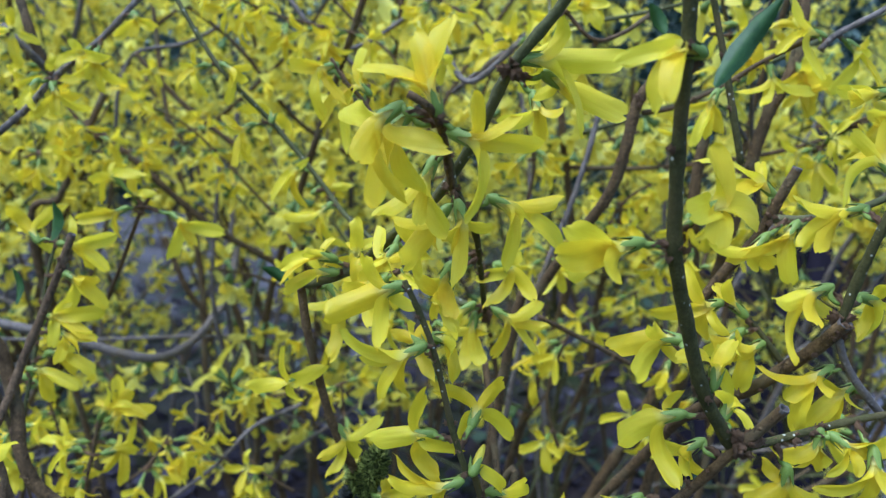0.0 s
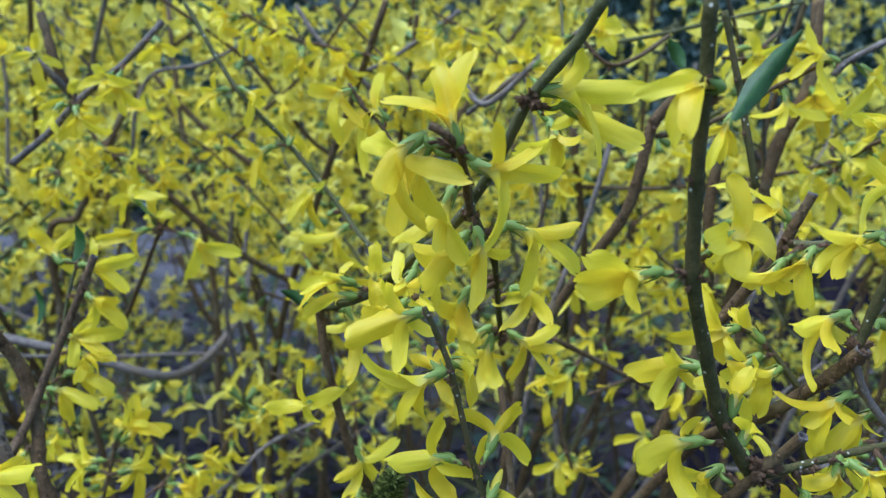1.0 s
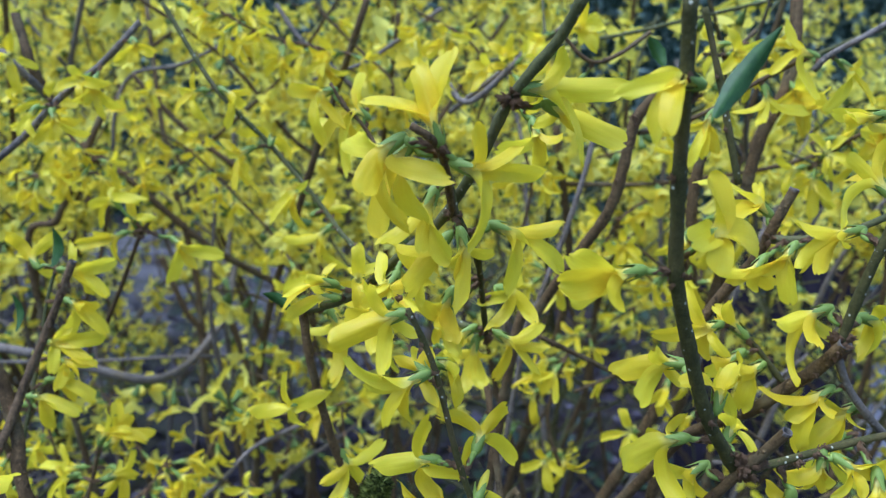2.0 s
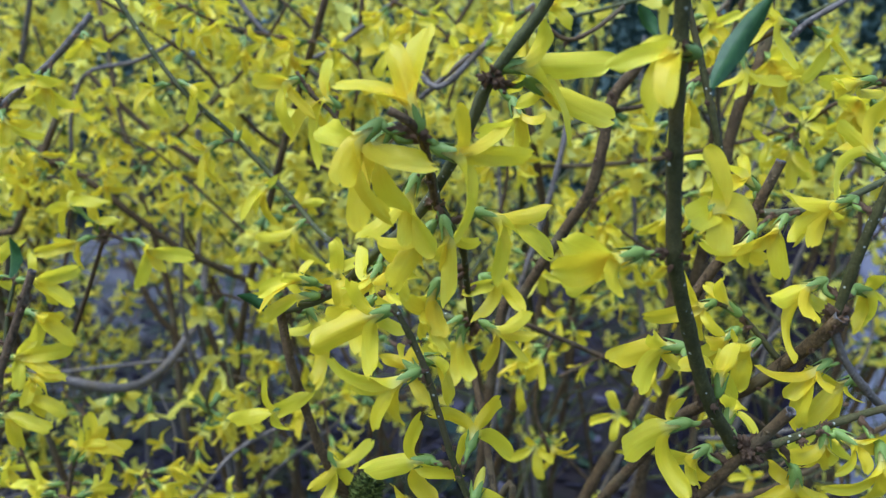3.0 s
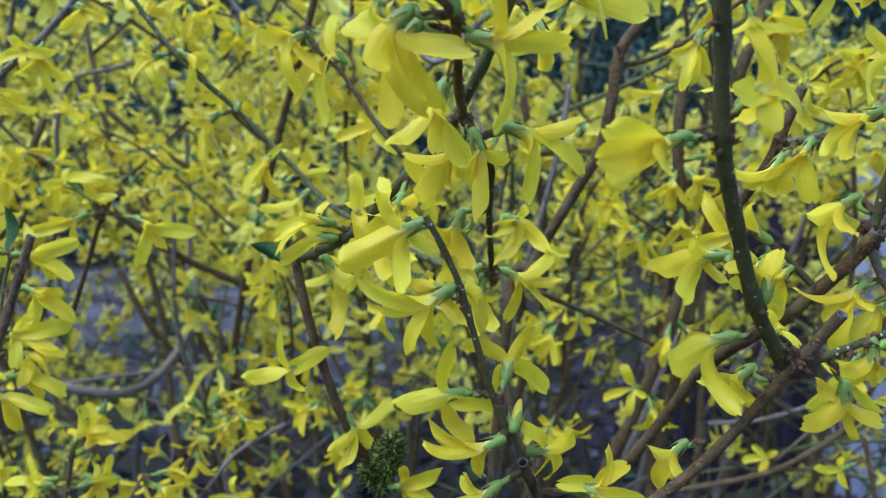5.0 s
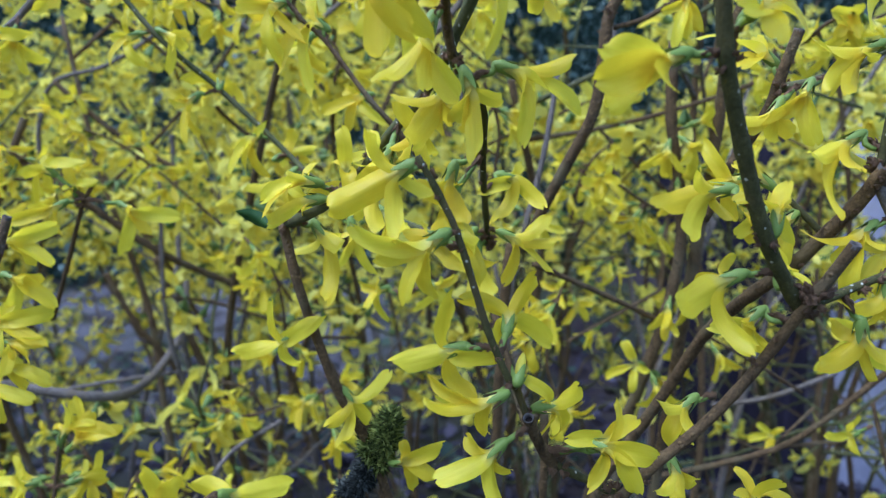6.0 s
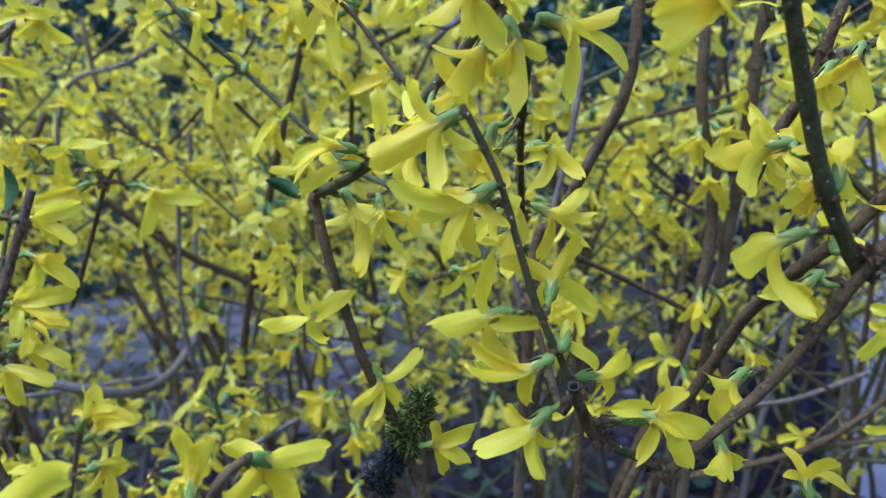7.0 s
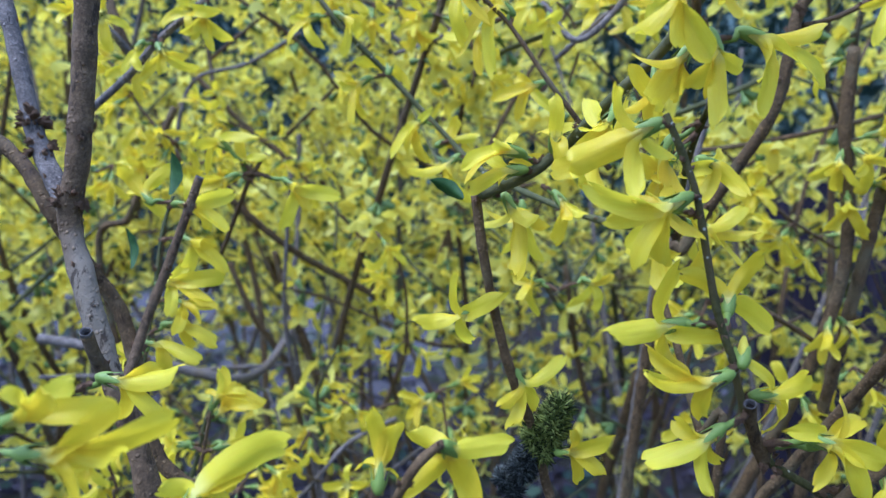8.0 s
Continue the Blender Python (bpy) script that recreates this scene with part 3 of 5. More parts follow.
shrub("forsythia_shrub", feet(18, 0.2, 3.4, 3.0, 4.4, 1.3, 1.9), 6, "tall forsythia shrub full of yellow flowers", 0.58, 0.6, 1.15)


# ---- fallen leaves on the soil ----
def litter_material():
    m, n, l, b = material("dead_leaves", (0.16, 0.12, 0.1), 0.8, 0.25)
    rnd = n.new("ShaderNodeNewGeometry").outputs["Random Per Island"]
    # leaf colours darkened and blued: the shade between the stems is painted in
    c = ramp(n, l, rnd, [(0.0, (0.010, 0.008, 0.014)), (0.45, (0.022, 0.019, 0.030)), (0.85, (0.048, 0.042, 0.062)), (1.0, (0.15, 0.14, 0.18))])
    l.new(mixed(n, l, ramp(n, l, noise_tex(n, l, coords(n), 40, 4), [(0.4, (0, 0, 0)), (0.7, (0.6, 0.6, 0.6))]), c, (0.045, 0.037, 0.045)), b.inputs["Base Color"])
    return m


def dead_leaf(rng):
    curl, verts, faces = rng.uniform(-0.5, 0.9), [], []
    for i in range(6):
        u = i / 5
        w = 0.30 * math.sin(math.pi * (0.06 + 0.9 * u)) * rng.uniform(0.8, 1.15)
        for v in (-1, 0, 1):
            verts.append((u - 0.5, v * w, 0.12 * abs(v) * curl + curl * 0.35 * (u - 0.5) ** 2 + rng.uniform(-0.03, 0.03)))
    for i in range(5):
        for j in range(2):
            faces.append((i * 3 + j, i * 3 + j + 1, i * 3 + j + 4, i * 3 + j + 3))
    return np.array(verts), faces, [0] * len(faces)


lrng = random.Random(9)
DEAD = [dead_leaf(lrng) for _ in range(5)]
spots = []
for _ in range(9000):
    y = 0.3 + 3.6 * lrng.random() ** 1.1
    x = lrng.uniform(-1, 1) * (1.2 + 0.8 * y)
    z = 0.05 * noise.fractal(Vector((x, y, 0)) * 1.7, 1.0, 2.0, 4)
    spots.append((lrng.randrange(5), turn(lrng, (lrng.gauss(0, 0.35), lrng.gauss(0, 0.35), 1), lrng.uniform(0, 6)) * lrng.uniform(0.03, 0.07), np.array((x, y, z + lrng.uniform(0.004, 0.03)))))
scatter("leaf_litter", DEAD, spots, (litter_material(),), "fallen leaves on the soil, shade put into their dark bluish colours", "leaf litter")


# ---- low green ivy between the stems ----
def ivy_material():
    m, n, l, b = material("ivy_green", (0.04, 0.10, 0.05), 0.4, 0.4)
    rnd = n.new("ShaderNodeNewGeometry").outputs["Random Per Island"]
    l.new(ramp(n, l, rnd, [(0.0, (0.018, 0.036, 0.02)), (0.6, (0.03, 0.056, 0.03)), (1.0, (0.055, 0.09, 0.042))]), b.inputs["Base Color"])
    return m


def ivy_leaf():
    v = [(0, 0, 0), (0.1, -0.42, 0.06), (0.5, -0.30, 0.02), (0.6, -0.5, 0.08), (1, 0, 0), (0.6, 0.5, 0.08), (0.5, 0.30, 0.02), (0.1, 0.42, 0.06), (0.5, 0, -0.05)]
    return np.array(v, float), [(0, 1, 2, 8), (8, 2, 3, 4), (8, 4, 5, 6), (0, 8, 6, 7)], [0] * 4


spots = []
for _ in range(3000):
    y = lrng.uniform(0.9, 5.6)
    x = lrng.uniform(-1, 1) * (1.2 + 0.8 * y)
    if noise.noise(Vector((x, y, 4)) * 1.8) < -0.02:
        continue
    z = 0.05 * noise.fractal(Vector((x, y, 0)) * 1.7, 1.0, 2.0, 4)
    spots.append((0, turn(lrng, (lrng.gauss(0, 0.4), lrng.gauss(-0.3, 0.4), 1), lrng.uniform(0, 6)) * lrng.uniform(0.03, 0.065), np.array((x, y, z + lrng.uniform(0.02, 0.13)))))
scatter("ground_ivy", [ivy_leaf()], spots, (ivy_material(),), "dark green ivy leaves covering the soil", "ivy")


# ---- an evergreen hedge closes the view ----
def hedge_material():
    m, n, l, b = material("evergreen", (0.03, 0.06, 0.03), 0.45, 0.4)
    rnd = n.new("ShaderNodeNewGeometry").outputs["Random Per Island"]
    # greens lightened and greyed, so that distance haze sits in the leaf colour
    l.new(ramp(n, l, rnd, [(0.0, (0.055, 0.095, 0.08)), (0.6, (0.14, 0.205, 0.17)), (1.0, (0.25, 0.33, 0.27))]), b.inputs["Base Color"])
    return m


def hedge_leaf():
    v = [(0, 0, 0), (0.35, -0.2, 0.05), (0.35, 0.2, 0.05), (0.75, -0.17, 0.04), (0.75, 0.17, 0.04), (1, 0, 0), (0.35, 0, -0.02), (0.75, 0, -0.02)]
    return np.array(v, float), [(0, 1, 6), (0, 6, 2), (1, 3, 7, 6), (6, 7, 4, 2), (3, 5, 7), (7, 5, 4)], [0] * 6


hrng = random.Random(15)
spots = []
for _ in range(30000):
    x = hrng.uniform(-6.5, 6.5)
    z = hrng.uniform(0.0, 3.4)
    y = 5.9 + 0.16 * noise.noise(Vector((x * 1.6, z * 1.6, 3))) * 2 + abs(hrng.gauss(0, 0.13))
    spots.append((0, turn(hrng, (hrng.uniform(-1, 1), hrng.uniform(-0.4, 1), hrng.uniform(-0.4, 1)), hrng.uniform(0, 6)) * hrng.uniform(0.06, 0.11), np.array((x, y, z))))
hedge = tagged(new("evergreen_hedge"), "evergreen hedge behind the forsythia, its green paled for haze", "hedge")
scatter("foliage", [hedge_leaf()], spots, (hedge_material(),), "", "", hedge)
# plain dark sheets behind the leaves: the hedge's inner shade as a colour
core, *_ = material("hedge_inner_shade", (0.03, 0.05, 0.035), 0.9, 0.1)
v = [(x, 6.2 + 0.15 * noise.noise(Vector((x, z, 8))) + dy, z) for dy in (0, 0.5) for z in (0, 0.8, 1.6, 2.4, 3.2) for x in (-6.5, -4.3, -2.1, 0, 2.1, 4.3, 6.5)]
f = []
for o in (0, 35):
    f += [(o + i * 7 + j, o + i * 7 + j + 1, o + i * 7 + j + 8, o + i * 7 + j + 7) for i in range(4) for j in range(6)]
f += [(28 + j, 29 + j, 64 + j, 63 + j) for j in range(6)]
linked("shade_core", v, f, core, hedge)


# ---- a pale weathered pillar, its side in shade ----
def pillar():
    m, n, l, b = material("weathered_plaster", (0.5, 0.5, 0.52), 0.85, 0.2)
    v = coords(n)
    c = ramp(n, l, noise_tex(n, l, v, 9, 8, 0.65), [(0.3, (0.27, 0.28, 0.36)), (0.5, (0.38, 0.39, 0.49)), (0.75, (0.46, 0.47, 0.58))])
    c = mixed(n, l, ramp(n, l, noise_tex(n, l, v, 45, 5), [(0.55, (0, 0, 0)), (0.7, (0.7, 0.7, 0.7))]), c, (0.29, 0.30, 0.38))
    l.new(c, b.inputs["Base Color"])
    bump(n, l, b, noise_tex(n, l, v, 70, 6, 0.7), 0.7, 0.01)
    bm = bmesh.new()
    bmesh.ops.create_cube(bm, size=1.0)
    for q in bm.verts:
        q.co = Vector((q.co.x * 0.42, q.co.y * 0.42, (q.co.z + 0.5) * 1.25 - 0.03))
    bmesh.ops.bevel(bm, geom=[e for e in bm.edges], offset=0.012, segments=3, affect="EDGES")
    bmesh.ops.subdivide_edges(bm, edges=[e for e in bm.edges if e.calc_length() > 0.2], cuts=10, use_grid_fill=True)
    for q in bm.verts:
        q.co += Vector((noise.noise(q.co * 9), noise.noise(q.co * 9 + Vector((5, 0, 0))), 0)) * 0.005
    me = bpy.data.meshes.new("pillar")
    bm.to_mesh(me)
    bm.free()
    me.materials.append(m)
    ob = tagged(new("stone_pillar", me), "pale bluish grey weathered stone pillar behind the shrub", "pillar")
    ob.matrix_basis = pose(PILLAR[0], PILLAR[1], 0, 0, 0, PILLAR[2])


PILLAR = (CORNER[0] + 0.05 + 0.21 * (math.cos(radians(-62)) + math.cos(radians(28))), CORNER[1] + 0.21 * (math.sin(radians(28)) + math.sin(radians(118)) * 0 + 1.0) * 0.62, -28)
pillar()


# ---- a dark board fence beside it ----
def fence():
    m, n, l, b = material("dark_stained_wood", (0.05, 0.042, 0.05), 0.8, 0.2)
    v = coords(n)
    c = ramp(n, l, noise_tex(n, l, v, 30, 6, 0.7, (1, 1, 0.06)), [(0.3, (0.010, 0.008, 0.014)), (0.55, (0.024, 0.020, 0.034)), (0.8, (0.055, 0.048, 0.075))])
    l.new(c, b.inputs["Base Color"])
    bump(n, l, b, noise_tex(n, l, v, 60, 5, 0.7, (1, 1, 0.05)), 0.6, 0.006)
    rng = random.Random(4)
    thing = tagged(new("board_fence"), "dark stained upright board fence", "fence")
    thing.matrix_basis = pose(CORNER[0] - 0.02, CORNER[1] + 0.14, 0, 0, 0, 168)
    for k in range(5):
        bm = bmesh.new()
        bmesh.ops.create_cube(bm, size=1.0)
        for q in bm.verts:
            q.co = Vector((q.co.x * 0.088 + 0.045 + 0.094 * k, q.co.y * 0.02 + rng.uniform(-0.001, 0.001), (q.co.z + 0.5) * 1.12))
        bmesh.ops.bevel(bm, geom=list(bm.edges), offset=0.003, segments=2, affect="EDGES")
        me = bpy.data.meshes.new("board")
        bm.to_mesh(me)
        bm.free()
        me.materials.append(m)
        ob = new("board", me)
        ob.parent = thing


fence()


# ---- the shrub in front: branches, flowers, young leaves ----
branch("stem", BARK_GREEN, 3.0, 3.9, [(0.1375, 0.3146, 1.2413), (0.1410, 0.3209, 1.2227), (0.1443, 0.3274, 1.2003), (0.1480, 0.3338, 1.1773), (0.1533, 0.3412, 1.1538), (0.1640, 0.3513, 1.1276), (0.1776, 0.3619, 1.0983), (0.1920, 0.3714, 1.0777), (0.2006, 0.3766, 1.0672)])
branch("limb", BARK_BROWN, 2.9, 3.6, [(0.2085, 0.3605, 1.0948), (0.2040, 0.3668, 1.0822), (0.1981, 0.3720, 1.0699), (0.1888, 0.3830, 1.0461), (0.1771, 0.3846, 1.0308), (0.1673, 0.3857, 1.0201), (0.1576, 0.3870, 1.0107), (0.1475, 0.3883, 1.0012), (0.1376, 0.3885, 0.9911), (0.1303, 0.3903, 0.9790), (0.1380, 0.4260, 0.8800), (0.1430, 0.5160, 0.5300), (0.1430, 0.5860, -0.0200)], cut=True)
branch("twig", BARK_GREEN, 2.0, 2.2, [(0.2733, 0.3934, 1.0861), (0.2466, 0.3851, 1.0820), (0.2216, 0.3776, 1.0764), (0.2014, 0.3723, 1.0709)])
branch("shoot", BARK_GREEN, 1.6, 2.3, [(0.0604, 0.3631, 1.1286), (0.0676, 0.3655, 1.1146), (0.0729, 0.3671, 1.1025), (0.0780, 0.3708, 1.0852), (0.0845, 0.3744, 1.0630), (0.0918, 0.3758, 1.0449), (0.0948, 0.3837, 1.0403), (0.0991, 0.3858, 1.0284), (0.1046, 0.3877, 1.0152), (0.1125, 0.3898, 1.0043), (0.1271, 0.3908, 0.9960), (0.1346, 0.3898, 0.9914)])
branch("limb", BARK_OLIVE, 2.7, 3.2, [(0.1126, 0.3482, 1.2455), (0.1061, 0.3571, 1.2312), (0.0923, 0.3663, 1.2108), (0.0833, 0.3812, 1.1872), (0.0735, 0.3926, 1.1670), (0.0644, 0.4044, 1.1526), (0.0489, 0.4194, 1.1357), (0.0344, 0.4335, 1.1189), (0.0180, 0.4421, 1.1056), (-0.0003, 0.4508, 1.0975)])
branch("limb", BARK_BROWN, 3.2, 4.5, [(-0.0020, 0.4506, 1.0973), (0.0025, 0.4531, 1.0701), (0.0078, 0.4574, 1.0466), (0.0154, 0.4619, 1.0188), (0.0226, 0.4671, 0.9988), (0.0321, 0.4735, 0.9758), (0.0379, 0.4780, 0.9522), (0.0440, 0.4791, 0.9263), (0.0530, 0.4960, 0.8300), (0.0730, 0.5560, 0.4800), (0.0730, 0.5960, -0.0200)])
branch("shoot", BARK_BROWN, 1.9, 2.3, [(0.0594, 0.3354, 1.1986), (0.0639, 0.3362, 1.1965), (0.0685, 0.3427, 1.1924), (0.0707, 0.3624, 1.1836), (0.0720, 0.3816, 1.1730), (0.0742, 0.3875, 1.1623)])
branch("shoot", BARK_GREEN, 1.9, 2.2, [(0.0731, 0.3883, 1.1661), (0.0798, 0.3904, 1.1553), (0.0856, 0.3961, 1.1431), (0.0892, 0.4413, 1.1191), (0.0949, 0.4816, 1.0823)])
branch("limb", BARK_BROWN, 2.9, 3.6, [(0.0985, 0.3761, 1.0307), (0.1031, 0.3842, 1.0185), (0.1112, 0.3908, 1.0039)], cut=True)
branch("spur", BARK_OLIVE, 2.4, 2.6, [(0.0707, 0.3828, 1.1790), (0.0728, 0.3882, 1.1702), (0.0748, 0.3913, 1.1607), (0.0735, 0.3944, 1.1659)])
branch("branch", BARK_OLIVE, 2.2, 2.9, [(-0.1444, 0.5998, 1.2603), (-0.1035, 0.5937, 1.2054), (-0.0674, 0.6029, 1.1698), (-0.0317, 0.5979, 1.1346), (-0.0049, 0.5834, 1.1098), (0.0253, 0.5612, 1.0954), (0.0639, 0.5193, 1.0834), (0.0950, 0.4854, 1.0808)])
branch("twig", BARK_BROWN, 1.6, 2.3, [(-0.0108, 0.5324, 1.2144), (-0.0015, 0.5340, 1.2012), (0.0113, 0.5361, 1.1892), (0.0338, 0.5288, 1.1580), (0.0527, 0.5327, 1.1354), (0.0708, 0.5384, 1.1112)])
branch("twig", BARK_BROWN, 1.8, 2.4, [(-0.1448, 0.5882, 1.1147), (-0.1567, 0.5913, 1.0987), (-0.1675, 0.5999, 1.0793), (-0.1851, 0.6120, 1.0449), (-0.2025, 0.6249, 1.0142)])
branch("twig", BARK_OLIVE, 1.4, 1.9, [(-0.1833, 0.5344, 1.0879), (-0.1886, 0.5301, 1.0649), (-0.1883, 0.5176, 1.0266), (-0.1903, 0.5069, 0.9879), (-0.1946, 0.4980, 0.9484)])
branch("limb", BARK_OLD, 3.0, 3.6, [(-0.1490, 0.4926, 1.1005), (-0.1560, 0.4917, 1.0806), (-0.1648, 0.4879, 1.0536), (-0.1723, 0.4802, 1.0274), (-0.1763, 0.4712, 1.0054), (-0.1792, 0.4566, 0.9862)], cut=True)
branch("trunk", BARK_OLD, 5.9, 5.9, [(-0.1705, 0.4309, 1.1906), (-0.1732, 0.4313, 1.1529), (-0.1774, 0.4309, 1.1089), (-0.1829, 0.4321, 1.0798), (-0.1723, 0.4247, 1.0532), (-0.1594, 0.4195, 1.0182), (-0.1463, 0.4167, 0.9866), (-0.1374, 0.4155, 0.9538), (-0.1320, 0.4360, 0.8800), (-0.1070, 0.4960, 0.5300), (-0.0970, 0.5360, -0.0200)])
branch("trunk", BARK_GREY, 4.2, 5.2, [(-0.2311, 0.4612, 1.1854), (-0.2187, 0.4546, 1.1479), (-0.2085, 0.4485, 1.1190), (-0.1955, 0.4410, 1.0985), (-0.1826, 0.4338, 1.0800)])
branch("limb", BARK_OLD, 3.4, 4.0, [(-0.1492, 0.3867, 1.0422), (-0.1503, 0.3935, 1.0320), (-0.1543, 0.4095, 1.0164)], cut=True)
branch("limb", BARK_BROWN, 4.2, 5.0, [(-0.2564, 0.4770, 1.1217), (-0.2321, 0.4718, 1.1051), (-0.2138, 0.4654, 1.0818), (-0.2003, 0.4732, 1.0542), (-0.1878, 0.4795, 1.0314), (-0.1752, 0.4745, 0.9985), (-0.1610, 0.4631, 0.9611), (-0.1180, 0.4700, 0.8800), (-0.1070, 0.5200, 0.5300), (-0.0970, 0.5600, -0.0200)])
branch("branch", BARK_GREY, 3.0, 3.4, [(-0.1636, 0.6064, 1.2479), (-0.1881, 0.5983, 1.2163), (-0.2183, 0.5903, 1.1865), (-0.2342, 0.5848, 1.1650), (-0.2593, 0.5781, 1.1395)])
branch("branch", BARK_BROWN, 3.6, 5.2, [(0.2488, 0.4065, 1.1181), (0.2440, 0.4188, 1.1008), (0.2370, 0.4279, 1.0875), (0.2279, 0.4374, 1.0720), (0.2188, 0.4656, 1.0494), (0.2146, 0.4977, 1.0232), (0.2077, 0.5236, 0.9884), (0.1887, 0.5481, 0.9376), (0.1710, 0.5632, 0.8934), (0.1530, 0.5960, 0.7800), (0.1430, 0.6160, 0.4300), (0.1330, 0.6360, -0.0200)], cut=True)
branch("stem", BARK_GREEN, 2.6, 3.2, [(0.2559, 0.3999, 1.1796), (0.2530, 0.4022, 1.1630), (0.2510, 0.4062, 1.1445), (0.2498, 0.4097, 1.1278), (0.2488, 0.4102, 1.1164)])
branch("twig", BARK_GREY, 2.4, 2.8, [(0.2482, 0.4114, 1.1125), (0.2574, 0.4134, 1.0962), (0.2731, 0.4176, 1.0797), (0.2924, 0.4232, 1.0637)])
branch("twig", BARK_GREEN, 1.7, 2.1, [(0.2096, 0.4383, 1.1127), (0.2160, 0.4371, 1.1104), (0.2236, 0.4339, 1.1037), (0.2373, 0.4291, 1.0882)])
branch("stub", BARK_BROWN, 3.4, 4.2, [(0.2387, 0.4595, 1.1795), (0.2340, 0.4627, 1.1626), (0.2291, 0.4683, 1.1423), (0.2166, 0.4747, 1.1182), (0.2052, 0.4812, 1.0896)], cut=True)
branch("branch", BARK_OLIVE, 2.2, 3.0, [(0.2807, 0.4420, 1.1747), (0.2583, 0.4432, 1.1619), (0.2434, 0.4515, 1.1560), (0.2329, 0.4626, 1.1531)])
branch("stem", BARK_GREEN, 2.4, 2.8, [(0.1954, 0.5048, 1.2689), (0.2111, 0.5066, 1.2269), (0.2204, 0.5060, 1.1990), (0.2282, 0.5065, 1.1764)])
branch("twig", BARK_BROWN, 2.0, 2.2, [(0.2794, 0.5569, 1.2546), (0.2639, 0.5592, 1.2453), (0.2464, 0.5610, 1.2339), (0.2303, 0.5675, 1.2201), (0.2043, 0.5731, 1.2044), (0.1842, 0.5760, 1.1990)])
branch("twig", BARK_GREY, 2.4, 2.6, [(0.3203, 0.5538, 1.2784), (0.3033, 0.5503, 1.2662), (0.2855, 0.5519, 1.2540), (0.2788, 0.5546, 1.2446)])
branch("stem", BARK_BROWN, 5.0, 5.6, [(0.3002, 0.6505, 1.3032), (0.3015, 0.6419, 1.2638), (0.2976, 0.6399, 1.2320), (0.2873, 0.6386, 1.2050), (0.2831, 0.6408, 1.1694), (0.2791, 0.6484, 1.1118), (0.2372, 0.7084, 0.6115), (0.2093, 0.7384, -0.0200)])
branch("stem", BARK_BROWN, 4.2, 5.0, [(0.1939, 0.5675, 1.2280), (0.1805, 0.5723, 1.2059), (0.1771, 0.5738, 1.1766), (0.1720, 0.5791, 1.1456), (0.1571, 0.5916, 1.1126), (0.1346, 0.6101, 1.0617), (0.1192, 0.6190, 1.0122), (0.1014, 0.6790, 0.5567), (0.0894, 0.7090, -0.0200)])
branch("stem", BARK_GREY, 3.4, 4.0, [(0.1794, 0.7237, 1.1956), (0.1718, 0.7138, 1.1523), (0.1611, 0.7125, 1.1022), (0.1455, 0.7095, 1.0452), (0.1344, 0.7064, 0.9868), (0.1142, 0.7664, 0.5428), (0.1008, 0.7964, -0.0200)])
branch("stem", BARK_BROWN, 4.6, 8.0, [(0.2464, 0.6413, 1.1988), (0.2465, 0.6438, 1.1435), (0.2594, 0.6523, 1.0638), (0.2515, 0.6545, 1.0027), (0.2334, 0.6660, 0.9322), (0.2115, 0.6785, 0.8662), (0.1953, 0.6913, 0.8055), (0.1830, 0.7160, 0.6300), (0.1630, 0.7360, 0.3300), (0.1630, 0.7560, -0.0200)])
branch("twig", BARK_BROWN, 2.6, 2.8, [(0.1368, 0.5966, 1.0481), (0.1873, 0.6204, 1.0219), (0.2368, 0.6440, 0.9943), (0.2507, 0.6518, 0.9834)])
branch("twig", BARK_BROWN, 2.8, 3.0, [(0.0987, 0.5119, 1.0423), (0.1045, 0.4970, 1.0199), (0.1129, 0.4790, 0.9829), (0.1215, 0.4739, 0.9577), (0.1033, 0.5339, 0.5267), (0.0911, 0.5639, -0.0200)])
branch("branch", BARK_GREY, 5.6, 6.2, [(-0.4264, 0.7609, 0.9345), (-0.3619, 0.7715, 0.9227), (-0.3250, 0.7905, 0.9077), (-0.2615, 0.8192, 0.8852), (-0.2619, 0.9171, 0.8642), (-0.2698, 1.0195, 0.8653), (-0.2777, 1.1047, 0.8818), (-0.2916, 1.1764, 0.9308)])
branch("twig", BARK_GREY, 3.4, 3.6, [(-0.5372, 0.9197, 0.8413), (-0.4110, 0.9468, 0.8444), (-0.3243, 0.9723, 0.8490), (-0.2321, 1.0169, 0.8454), (-0.1631, 1.0586, 0.8342)])
branch("stem", BARK_BROWN, 5.5, 6.5, [(-0.2928, 1.0658, 0.9875), (-0.2750, 1.0725, 0.9210), (-0.2495, 1.0773, 0.8444), (-0.2228, 1.0816, 0.7652), (-0.1983, 1.0833, 0.6743), (-0.1686, 1.1433, 0.3709), (-0.1487, 1.1733, -0.0200)])
branch("stem", BARK_BROWN, 4.5, 5.5, [(-0.3347, 1.0104, 0.9777), (-0.3054, 1.0168, 0.9074), (-0.2818, 1.0291, 0.8650), (-0.2577, 1.0452, 0.7935), (-0.2191, 1.1052, 0.4364), (-0.1933, 1.1352, -0.0200)])
branch("stem", BARK_BROWN, 4.5, 5.0, [(-0.3520, 0.8974, 1.1665), (-0.3619, 0.8905, 1.1372), (-0.3820, 0.8888, 1.0871), (-0.4032, 0.8882, 1.0422), (-0.4393, 0.8925, 0.9765), (-0.3734, 0.9525, 0.5370), (-0.3294, 0.9825, -0.0200)])
